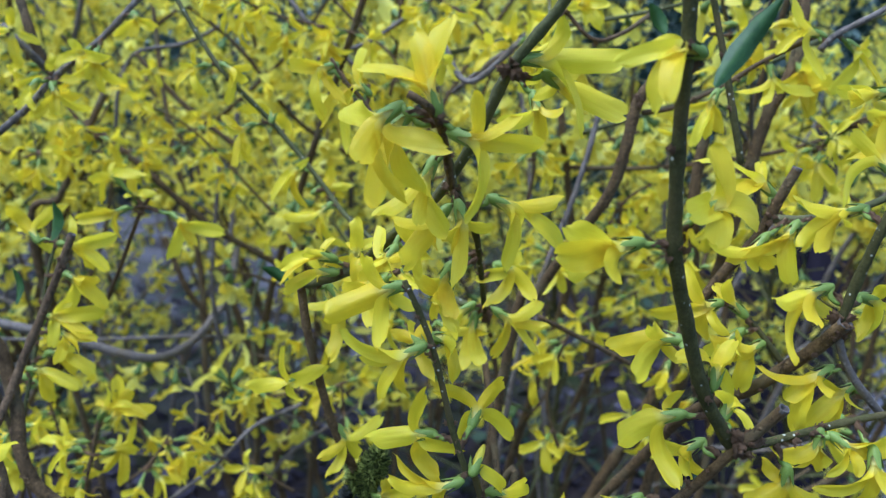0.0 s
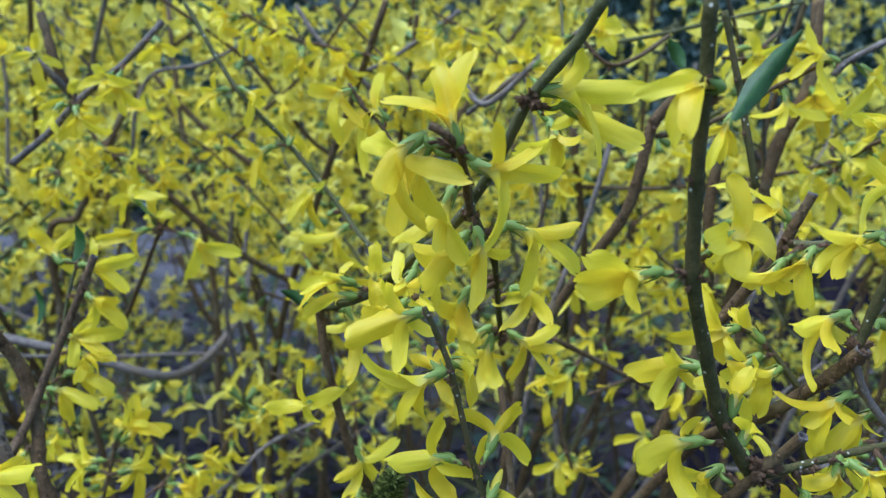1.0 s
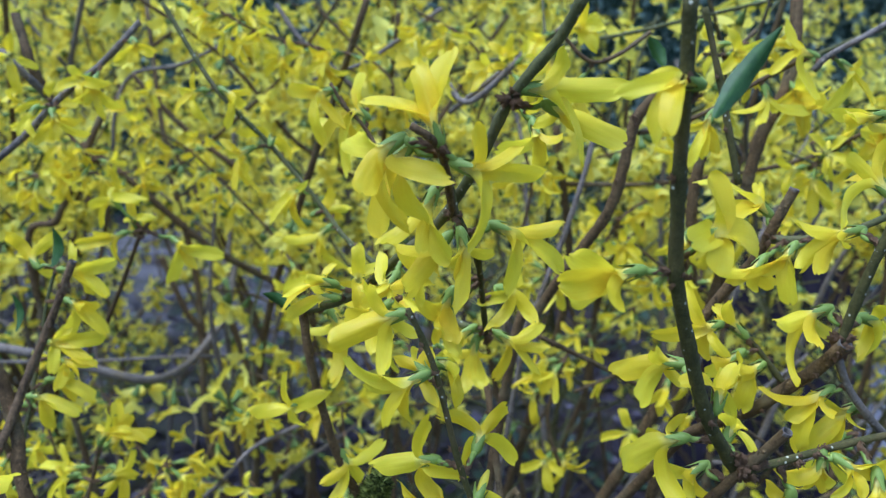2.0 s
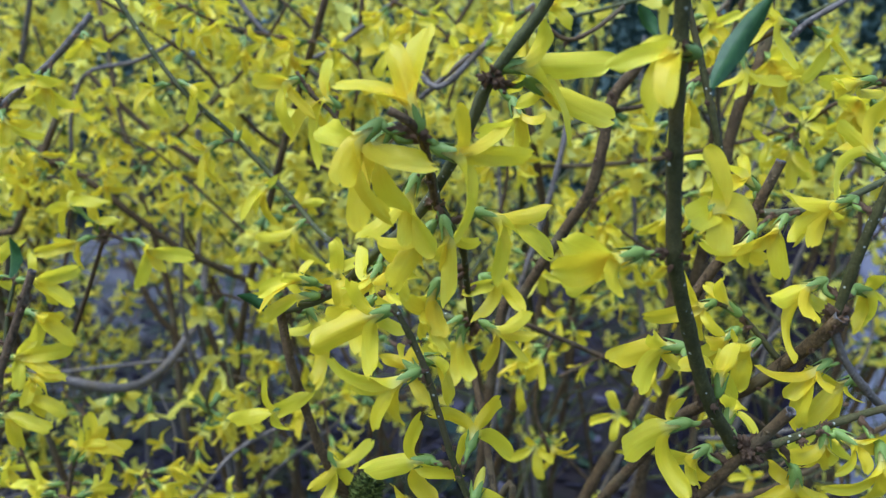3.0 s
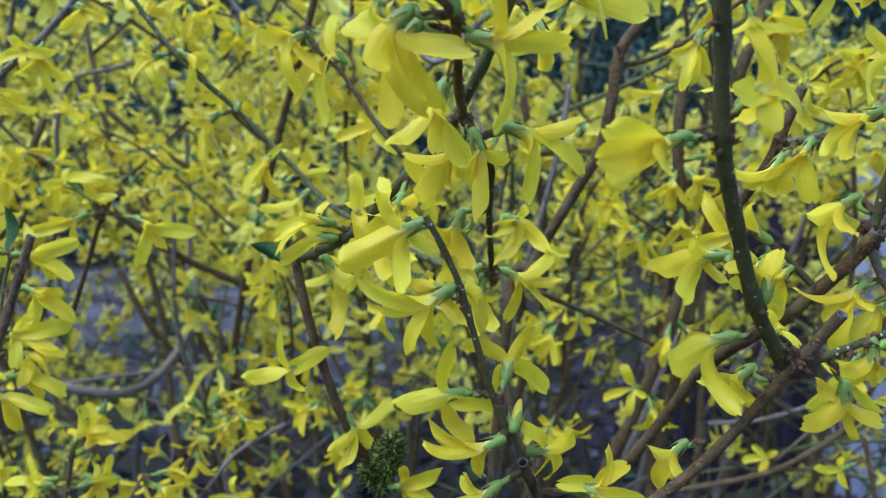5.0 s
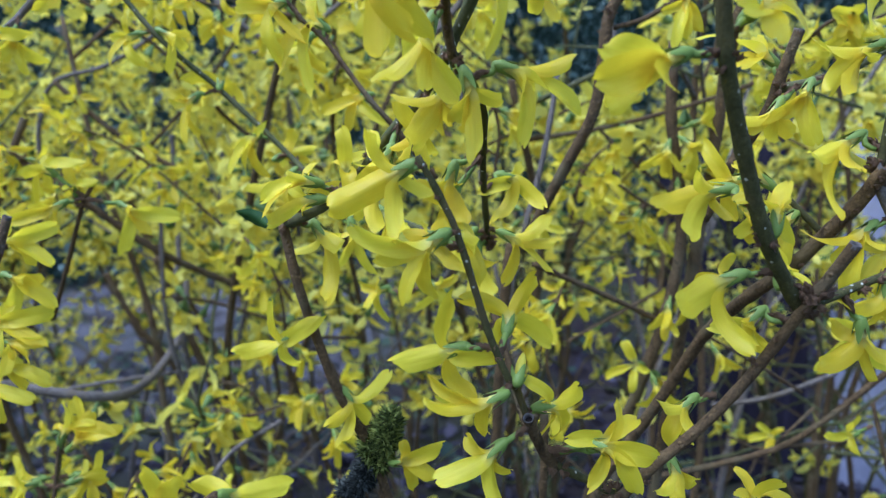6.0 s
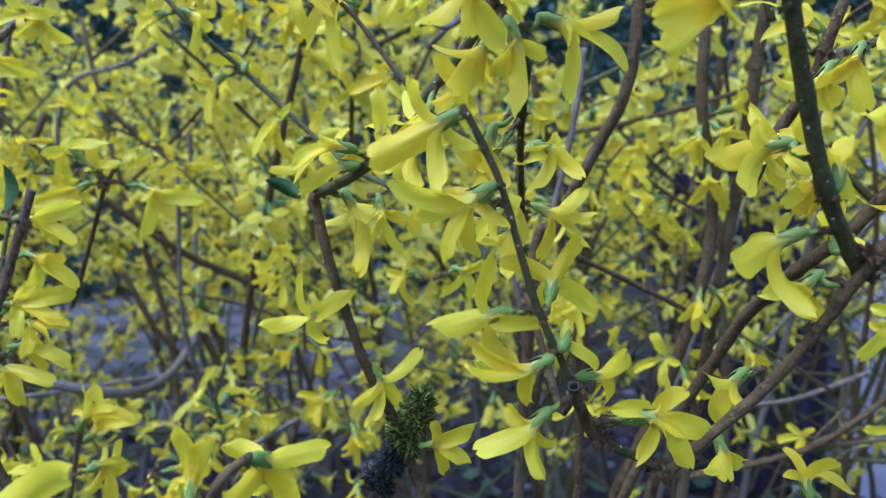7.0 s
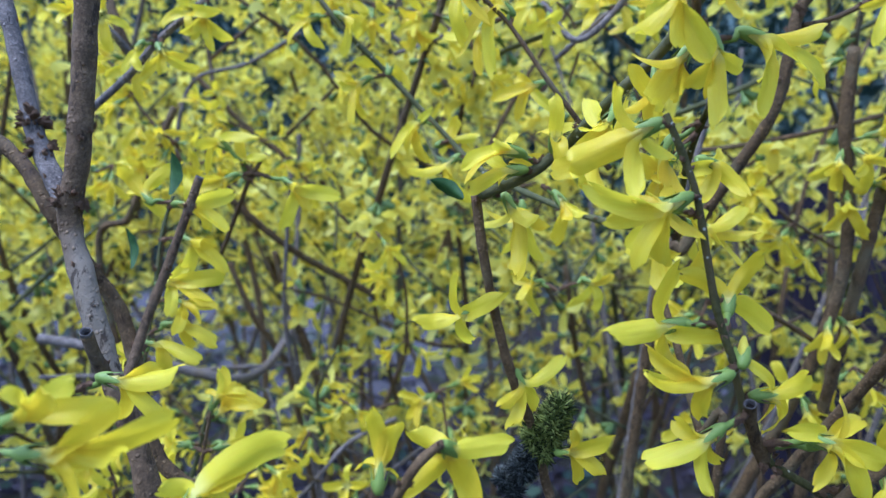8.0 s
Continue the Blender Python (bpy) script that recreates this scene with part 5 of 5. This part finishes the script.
flower((0.2529, 0.3720, 1.0725), (0.2549, 0.3746, 1.0837), (-0.0206, -0.0042, -0.0149), (-0.0016, -0.0045, -0.0201), (0.0175, 0.0060, -0.0101))
flower((0.2644, 0.4210, 1.0828), (0.2715, 0.4208, 1.0804), (-0.0201, -0.0051, -0.0190), (-0.0085, -0.0047, -0.0198), (0.0018, -0.0090, -0.0058))
flower((0.1623, 0.3440, 1.1694), (0.1574, 0.3420, 1.1615), (0.0002, 0.0044, 0.0202), (0.0218, 0.0074, -0.0018), (0.0006, -0.0107, -0.0094), (-0.0084, -0.0094, -0.0012), broad=1.50)
flower((0.1366, 0.3378, 1.1559), (0.1468, 0.3382, 1.1557), (-0.0222, -0.0029, -0.0086), (-0.0206, -0.0005, 0.0022), (-0.0065, -0.0115, -0.0102), (-0.0191, 0.0063, -0.0134), broad=1.35)
flower((0.0994, 0.3653, 1.2143), (0.0924, 0.3644, 1.2115), (0.0120, -0.0039, 0.0128), (0.0336, 0.0023, 0.0032), (-0.0002, 0.0069, -0.0092), (0.0217, -0.0039, -0.0224))
flower((0.1080, 0.3726, 1.2084), (0.0935, 0.3725, 1.2108), (0.0278, -0.0011, -0.0110), (0.0156, 0.0074, -0.0102), (-0.0044, 0.0103, -0.0065))
flower((0.1054, 0.4136, 1.1994), (0.0955, 0.4156, 1.2108), (-0.0151, -0.0115, -0.0096), (0.0044, 0.0045, -0.0182), (0.0117, -0.0094, -0.0044))
flower((0.1428, 0.3211, 1.2184), (0.1424, 0.3189, 1.2084), (-0.0205, -0.0020, -0.0046), (-0.0105, -0.0044, -0.0177), (-0.0077, -0.0121, -0.0143), (-0.0137, 0.0081, 0.0010))
flower((0.2300, 0.4676, 1.1670), (0.2356, 0.4658, 1.1574), (-0.0338, 0.0022, 0.0171), (-0.0239, -0.0013, -0.0010), (-0.0191, -0.0101, -0.0034), (-0.0029, 0.0113, 0.0142))
flower((0.2211, 0.4426, 1.1438), (0.2261, 0.4448, 1.1527), (-0.0245, -0.0020, -0.0038), (-0.0002, 0.0050, -0.0158), (0.0115, 0.0064, -0.0115))
flower((0.2332, 0.4398, 1.1516), (0.2391, 0.4413, 1.1573), (-0.0193, -0.0040, -0.0142), (0.0009, -0.0053, -0.0244), (0.0038, 0.0054, -0.0137))
flower((0.2475, 0.4170, 1.1663), (0.2585, 0.4171, 1.1644), (-0.0272, -0.0014, -0.0007), (-0.0227, -0.0049, -0.0176), (-0.0143, -0.0048, -0.0186), (-0.0082, -0.0098, -0.0065))
flower((0.2522, 0.4073, 1.1863), (0.2584, 0.4085, 1.1905), (-0.0166, 0.0021, 0.0132), (-0.0205, -0.0042, -0.0147), (0.0019, 0.0050, 0.0222))
flower((0.2764, 0.5567, 1.2543), (0.2791, 0.5554, 1.2479), (-0.0174, 0.0029, 0.0171), (-0.0218, -0.0038, -0.0126), (0.0061, -0.0056, -0.0267))
flower((0.2980, 0.5565, 1.2490), (0.2872, 0.5572, 1.2546), (-0.0087, -0.0064, -0.0273), (0.0205, -0.0036, -0.0208), (0.0064, -0.0065, 0.0039))
flower((0.2554, 0.5606, 1.2303), (0.2490, 0.5614, 1.2351), (-0.0200, -0.0042, -0.0147), (-0.0016, -0.0049, -0.0219), (0.0244, -0.0014, -0.0114))
flower((0.2519, 0.4242, 1.2164), (0.2616, 0.4246, 1.2161), (-0.0182, -0.0092, -0.0024), (-0.0215, -0.0079, -0.0059), (0.0121, 0.0071, -0.0049))
flower((-0.1985, 0.5332, 1.0858), (-0.1851, 0.5333, 1.0834), (-0.0165, 0.0030, 0.0172), (0.0162, 0.0054, 0.0209), (0.0084, 0.0060, -0.0110))
flower((-0.1784, 0.5336, 1.0833), (-0.1840, 0.5326, 1.0799), (0.0310, 0.0027, 0.0056), (0.0294, -0.0017, -0.0139), (0.0200, -0.0010, -0.0090))
flower((-0.1727, 0.5294, 1.0630), (-0.1872, 0.5284, 1.0617), (0.0259, -0.0024, -0.0164), (0.0143, -0.0078, -0.0010), (-0.0019, -0.0054, -0.0243))
flower((-0.1829, 0.5203, 1.0378), (-0.1874, 0.5188, 1.0320), (0.0338, 0.0026, 0.0048), (0.0297, -0.0012, -0.0117), (0.0072, -0.0098, -0.0157))
flower((-0.1772, 0.5156, 1.0151), (-0.1894, 0.5136, 1.0086), (0.0275, -0.0006, -0.0086), (0.0105, 0.0037, -0.0155), (0.0126, -0.0047, 0.0127))
flower((-0.1869, 0.5107, 1.0043), (-0.1907, 0.5094, 0.9993), (0.0298, -0.0001, -0.0070), (0.0107, -0.0038, -0.0193))
flower((-0.1950, 0.5091, 0.9989), (-0.1910, 0.5085, 0.9950), (-0.0033, -0.0099, -0.0092), (-0.0156, 0.0075, 0.0022))
flower((-0.1731, 0.5186, 1.0279), (-0.1867, 0.5173, 1.0249), (0.0203, 0.0006, -0.0018), (0.0191, -0.0074, -0.0086), (0.0023, -0.0104, -0.0151))
flower((-0.1736, 0.5880, 1.1196), (-0.1578, 0.5852, 1.1037), (-0.0151, -0.0076, 0.0002), (0.0218, -0.0048, 0.0051), (-0.0120, 0.0039, -0.0172), (-0.0083, 0.0102, 0.0104))
flower((-0.1674, 0.5837, 1.0988), (-0.1559, 0.5846, 1.1007), (-0.0320, -0.0039, -0.0107), (0.0009, -0.0045, -0.0205), (-0.0219, -0.0018, -0.0035))
flower((-0.1302, 0.5899, 1.0962), (-0.1492, 0.5896, 1.0989), (0.0343, -0.0002, -0.0081), (0.0157, -0.0031, -0.0174), (-0.0019, -0.0065, -0.0293), (0.0082, -0.0091, -0.0038))
flower((-0.1607, 0.5910, 1.1074), (-0.1560, 0.5899, 1.1015), (0.0149, -0.0067, 0.0048), (-0.0034, -0.0079, 0.0028), (0.0107, 0.0081, -0.0043))
flower((-0.1150, 0.5927, 1.2032), (-0.1031, 0.5938, 1.2058), (-0.0192, -0.0041, -0.0147), (0.0042, -0.0104, -0.0188), (-0.0034, -0.0064, 0.0099))
flower((-0.0975, 0.5938, 1.2047), (-0.1023, 0.5937, 1.2051), (0.0044, -0.0051, -0.0241), (0.0142, 0.0095, 0.0009), (0.0120, -0.0106, -0.0113))
flower((-0.0829, 0.6010, 1.1645), (-0.0689, 0.6028, 1.1693), (-0.0191, 0.0004, 0.0058), (-0.0076, -0.0065, -0.0279), (-0.0009, -0.0050, -0.0226))
flower((-0.0668, 0.6036, 1.1726), (-0.0664, 0.6027, 1.1687), (0.0123, 0.0072, -0.0104), (-0.0215, 0.0001, 0.0052))
flower((-0.0435, 0.5983, 1.1391), (-0.0352, 0.5983, 1.1371), (-0.0210, -0.0061, -0.0232), (0.0028, -0.0059, -0.0274), (-0.0106, -0.0054, -0.0223), (0.0072, -0.0071, 0.0069))
flower((-0.0299, 0.5957, 1.1245), (-0.0249, 0.5966, 1.1273), (0.0237, 0.0023, 0.0053), (0.0104, 0.0042, 0.0167), (0.0182, 0.0072, -0.0020))
flower((-0.0212, 0.5888, 1.1142), (-0.0133, 0.5895, 1.1157), (-0.0269, -0.0035, -0.0102), (-0.0049, -0.0051, -0.0223), (0.0125, -0.0057, -0.0286))
flower((-0.2254, 0.5785, 1.1810), (-0.2135, 0.5802, 1.1859), (-0.0107, -0.0042, -0.0169), (0.0035, -0.0109, -0.0148))
flower((-0.2117, 0.5788, 1.1792), (-0.2120, 0.5803, 1.1860), (-0.0124, -0.0048, -0.0193), (0.0235, -0.0019, -0.0138), (0.0135, 0.0074, -0.0041))
flower((-0.1931, 0.5855, 1.2059), (-0.1895, 0.5864, 1.2093), (-0.0223, -0.0031, -0.0096), (-0.0057, -0.0067, 0.0065), (0.0202, -0.0079, -0.0036))
flower((-0.1851, 0.5854, 1.2036), (-0.1838, 0.5877, 1.2136), (-0.0064, -0.0101, -0.0159), (0.0154, -0.0032, -0.0176), (0.0064, -0.0050, -0.0241))
flower((-0.1609, 0.5928, 1.2323), (-0.1678, 0.5924, 1.2317), (-0.0088, -0.0099, -0.0150), (0.0045, -0.0107, -0.0124), (0.0103, 0.0075, -0.0051))
flower((-0.1798, 0.5879, 0.9344), (-0.1872, 0.5866, 0.9303), (0.0012, 0.0068, 0.0308), (0.0144, 0.0053, 0.0209), (0.0321, 0.0038, 0.0105))
flower((-0.2013, 0.5825, 0.9146), (-0.1910, 0.5824, 0.9121), (-0.0322, -0.0016, -0.0003), (-0.0164, 0.0025, 0.0148), (-0.0168, -0.0058, -0.0228))
flower((-0.1759, 0.5884, 0.9127), (-0.1908, 0.5875, 0.9118), (0.0151, -0.0011, 0.0176), (0.0075, -0.0063, -0.0304), (-0.0102, 0.0032, -0.0195))
flower((-0.2071, 0.5865, 0.8875), (-0.1996, 0.5861, 0.8838), (-0.0074, -0.0055, -0.0233), (0.0202, -0.0067, 0.0015), (-0.0142, -0.0046, -0.0178))
flower((-0.0034, 0.4569, 1.0422), (0.0039, 0.4594, 1.0519), (-0.0058, -0.0051, 0.0188), (-0.0235, -0.0028, -0.0078), (0.0014, 0.0049, -0.0180), (0.0155, -0.0060, 0.0101))
flower((0.0135, 0.4538, 1.0942), (0.0062, 0.4538, 1.0958), (0.0058, -0.0071, -0.0336), (-0.0125, 0.0056, -0.0130), (0.0134, -0.0105, -0.0094))
flower((0.0217, 0.4651, 1.0090), (0.0157, 0.4660, 1.0141), (-0.0096, -0.0101, -0.0117), (-0.0011, -0.0052, -0.0232), (0.0104, 0.0054, -0.0178), (0.0209, 0.0033, 0.0106))
flower((0.0457, 0.4652, 0.9727), (0.0321, 0.4652, 0.9671), (0.0236, -0.0004, 0.0069), (0.0185, -0.0022, -0.0084), (0.0050, -0.0074, 0.0121))
flower((-0.1048, 0.2913, 1.0355), (-0.1177, 0.2904, 1.0359), (0.0198, 0.0029, 0.0121), (0.0348, 0.0035, 0.0080), (0.0231, 0.0015, -0.0021), (0.0167, -0.0068, -0.0101))
flower((-0.1076, 0.2872, 1.0457), (-0.1157, 0.2863, 1.0435), (0.0209, 0.0106, 0.0007), (0.0167, -0.0054, 0.0104), (0.0075, -0.0059, 0.0101))
flower((-0.1298, 0.3705, 1.0292), (-0.1420, 0.3691, 1.0252), (0.0186, -0.0002, -0.0130), (0.0254, 0.0022, 0.0026), (0.0009, 0.0061, -0.0172))
flower((-0.0048, 0.3425, 1.0222), (-0.0083, 0.3364, 1.0243), (0.0188, 0.0082, -0.0001), (0.0102, 0.0049, -0.0206), (-0.0134, 0.0046, -0.0176), (-0.0112, 0.0072, 0.0021))
flower((-0.0257, 0.3399, 1.0132), (-0.0275, 0.3389, 1.0057), (-0.0028, 0.0023, 0.0214), (-0.0092, 0.0081, 0.0008), (0.0038, 0.0085, -0.0036))
flower((-0.0764, 0.3158, 1.0119), (-0.0817, 0.3144, 1.0029), (0.0276, 0.0046, 0.0215), (0.0074, 0.0085, -0.0018), (-0.0094, 0.0076, 0.0017))
flower((0.0223, 0.5238, 1.0872), (0.0159, 0.5238, 1.0914), (0.0074, -0.0030, -0.0297), (-0.0075, -0.0035, -0.0246), (-0.0196, -0.0020, -0.0043))
flower((0.0410, 0.5109, 1.0946), (0.0318, 0.5110, 1.1010), (-0.0006, -0.0028, -0.0234), (0.0131, -0.0091, -0.0098), (0.0056, -0.0101, -0.0135))
flower((0.0351, 0.5809, 1.0376), (0.0476, 0.5797, 1.0336), (-0.0124, -0.0094, -0.0085), (-0.0047, -0.0078, 0.0071), (0.0010, -0.0028, -0.0198))
flower((0.0678, 0.5794, 1.0401), (0.0513, 0.5796, 1.0346), (-0.0098, -0.0094, -0.0141), (0.0071, -0.0086, 0.0066), (0.0083, -0.0030, -0.0183))
flower((0.3706, 0.6043, 0.9829), (0.3785, 0.6033, 0.9786), (-0.0230, -0.0016, -0.0212), (0.0054, 0.0089, 0.0100), (0.0172, -0.0038, -0.0206))
flower((0.3550, 0.5775, 0.9250), (0.3672, 0.5771, 0.9306), (-0.0099, -0.0060, 0.0098), (0.0108, 0.0083, 0.0083), (-0.0031, -0.0090, -0.0101))
flower((0.3244, 0.5312, 1.0198), (0.3347, 0.5312, 1.0245), (-0.0251, -0.0030, -0.0327), (0.0154, -0.0056, -0.0341), (0.0025, -0.0079, -0.0171))
flower((0.2036, 0.4104, 0.9722), (0.2105, 0.4090, 0.9648), (-0.0045, 0.0086, 0.0025), (0.0072, -0.0064, 0.0140), (0.0226, 0.0042, -0.0036))
flower((0.0298, 0.5679, 1.1608), (0.0323, 0.5672, 1.1573), (-0.0274, 0.0004, -0.0091), (-0.0110, -0.0021, -0.0197), (0.0114, -0.0099, -0.0159))
flower((-0.0042, 0.5746, 1.1955), (0.0061, 0.5747, 1.2002), (-0.0240, 0.0004, -0.0076), (-0.0012, -0.0038, -0.0285), (0.0076, -0.0030, -0.0187))
flower((-0.1676, 0.5548, 0.9556), (-0.1708, 0.5534, 0.9454), (0.0043, 0.0028, 0.0210), (0.0185, 0.0024, 0.0092), (0.0310, 0.0025, 0.0016), (-0.0109, 0.0082, 0.0050))
flower((-0.1875, 0.5500, 0.9269), (-0.1772, 0.5504, 0.9236), (-0.0043, -0.0027, -0.0203), (-0.0160, -0.0033, -0.0178), (-0.0046, -0.0073, 0.0109))
flower((-0.1607, 0.5521, 0.9277), (-0.1714, 0.5508, 0.9238), (0.0023, 0.0095, 0.0078), (0.0136, 0.0097, 0.0022), (-0.0084, 0.0054, -0.0189))
flower((-0.1800, 0.5476, 0.9019), (-0.1758, 0.5483, 0.9056), (-0.0177, 0.0054, -0.0114), (0.0022, -0.0094, -0.0123), (0.0161, -0.0073, -0.0030))
leaf((-0.1760, 0.5145, 1.0896), (-0.1760, 0.5174, 1.1140), 9)
leaf((0.1506, 0.3193, 1.2085), (0.1685, 0.3264, 1.2368), 6.6)
leaf((-0.0074, 0.4490, 1.0957), (-0.0229, 0.4501, 1.1040), 7)
leaf((-0.1969, 0.5094, 1.0472), (-0.2021, 0.5143, 1.0703), 7)
leaf((0.1357, 0.3258, 1.2227), (0.1301, 0.3274, 1.2312), 4)
knot((0.0005, 0.4500, 1.0987), 9, 6)
knot((0.0103, 0.4523, 1.0976), 5, 5)
knot((0.0345, 0.4358, 1.1198), 5, 5)
knot((0.0257, 0.4372, 1.1140), 4, 5)
knot((0.0749, 0.3874, 1.1617), 5, 5)
knot((0.0707, 0.3837, 1.1738), 4, 4.5)
knot((0.0947, 0.4819, 1.0838), 8, 6)
knot((0.0969, 0.4829, 1.0877), 4, 5)
knot((0.1808, 0.5733, 1.2059), 8, 7)
knot((0.0923, 0.3664, 1.2112), 10, 7)
knot((0.1991, 0.3719, 1.0740), 18, 9)
knot((0.1932, 0.3627, 1.0798), 5, 5)
knot((0.2492, 0.4104, 1.1171), 14, 8)
knot((0.1533, 0.3412, 1.1538), 6, 7)
knot((0.1776, 0.3619, 1.0983), 6, 6)
knot((0.2482, 0.4113, 1.1120), 8, 6)
knot((0.2340, 0.4629, 1.1540), 10, 6)
knot((-0.1567, 0.5913, 1.0987), 8, 6)
knot((0.1769, 0.3633, 1.1046), 5, 5)
knot((0.2374, 0.4290, 1.0877), 5, 5)
knot((0.0041, 0.4585, 1.0523), 4, 5)
knot((0.0154, 0.4619, 1.0188), 4, 5)
knot((0.1126, 0.3899, 1.0047), 8, 6)
knot((0.1357, 0.3898, 0.9918), 12, 7)
knot((0.1868, 0.3862, 1.0466), 4, 5)
knot((0.1711, 0.3897, 1.0286), 4, 5)
knot((0.2021, 0.3838, 1.0723), 8, 6)
knot((-0.1836, 0.4365, 1.0923), 14, 10)
knot((-0.1809, 0.4400, 1.1204), 8, 8)
knot((-0.1664, 0.4238, 1.0423), 8, 6)
knot((-0.2139, 0.4552, 1.1243), 12, 10)
knot((-0.1550, 0.4896, 1.0793), 4, 5)
knot((-0.1629, 0.4857, 1.0510), 4, 5)
knot((-0.1999, 0.4423, 1.1174), 12, 9)
knot((0.2216, 0.3813, 1.0745), 4, 5)
knot((-0.2183, 0.5903, 1.1865), 6, 6)


# ---- flowers on the branches further in ----
irng = random.Random(31)
for thing, line, rich in flowering:
    blooming(irng, thing, line, 0.0, 0.1, rich)
for thing, line in branches:
    if min(q.y for q in line) > 0.62:
        blooming(irng, thing, line, 0.85, 1.15, 0.3)


# ---- moss on the old wood ----
def moss(place, wide, tall, name, shades, label, seed):
    m, n, l, b = material(name, (0.03, 0.05, 0.015), 0.9, 0.15)
    rnd = n.new("ShaderNodeNewGeometry").outputs["Random Per Island"]
    l.new(ramp(n, l, rnd, shades), b.inputs["Base Color"])
    rng = random.Random(seed)
    pieces = []
    for cx, cy, cz, k, n in ((0, 0, 0, 0.8, 1900), (-0.009, 0.003, -0.008, 0.5, 600), (0.003, -0.002, 0.008, 0.5, 500), (-0.004, 0.002, -0.014, 0.45, 400)):
        mid = Vector((cx, cy, cz))
        for _ in range(n):
            th, h = rng.uniform(0, math.tau), rng.uniform(-1, 1)
            out = Vector((math.cos(th) * math.sqrt(1 - h * h), math.sin(th) * math.sqrt(1 - h * h), h))
            foot = mid + Vector((out.x * wide, out.y * wide, out.z * tall)) * k * (0.8 + 0.5 * noise.noise(out * 2.3 + mid * 90))
            way = (out * 0.8 + Vector((rng.uniform(-1, 1), rng.uniform(-1, 1), rng.uniform(-0.3, 1.3))) * 0.8).normalized() * rng.uniform(0.0025, 0.007)
            side = way.cross(Vector((rng.uniform(-1, 1), 1, 0.3))).normalized() * 0.0005
            up = side.cross(way).normalized() * 0.0004
            pieces.append(([foot - side, foot + side, foot + up, foot + way * 0.6 + side * 1.3, foot + way * 0.6 - side * 1.3, foot + way], [(0, 1, 3, 4), (4, 3, 5), (1, 2, 3), (2, 0, 4), (2, 4, 5), (3, 2, 5)]))
        core = [mid + Vector((0, 0, z * tall * k)) for z in (-0.9, -0.7, -0.3, 0.1, 0.5, 0.8)]
        pieces.append(tube(core, lambda i, s: wide * k * (0.3, 0.55, 0.66, 0.66, 0.5, 0.25)[i], 10, 0.3))
    v, f = join(pieces)
    ob = linked("moss_clump", v, f, m)
    ob.matrix_basis = Matrix.Translation(place)
    tagged(ob, label, "moss")


moss(MOSS, 0.0062, 0.0118, "moss_green", [(0.0, (0.02, 0.026, 0.008)), (0.5, (0.12, 0.15, 0.025)), (1.0, (0.36, 0.40, 0.08))], "bright green moss cushion growing on an old stem", 2)
moss(LICHEN, 0.0044, 0.0060, "lichen_grey", [(0.0, (0.012, 0.014, 0.012)), (0.6, (0.05, 0.055, 0.045)), (1.0, (0.14, 0.15, 0.12))], "dark grey-green lichen tuft on the old stem", 5)
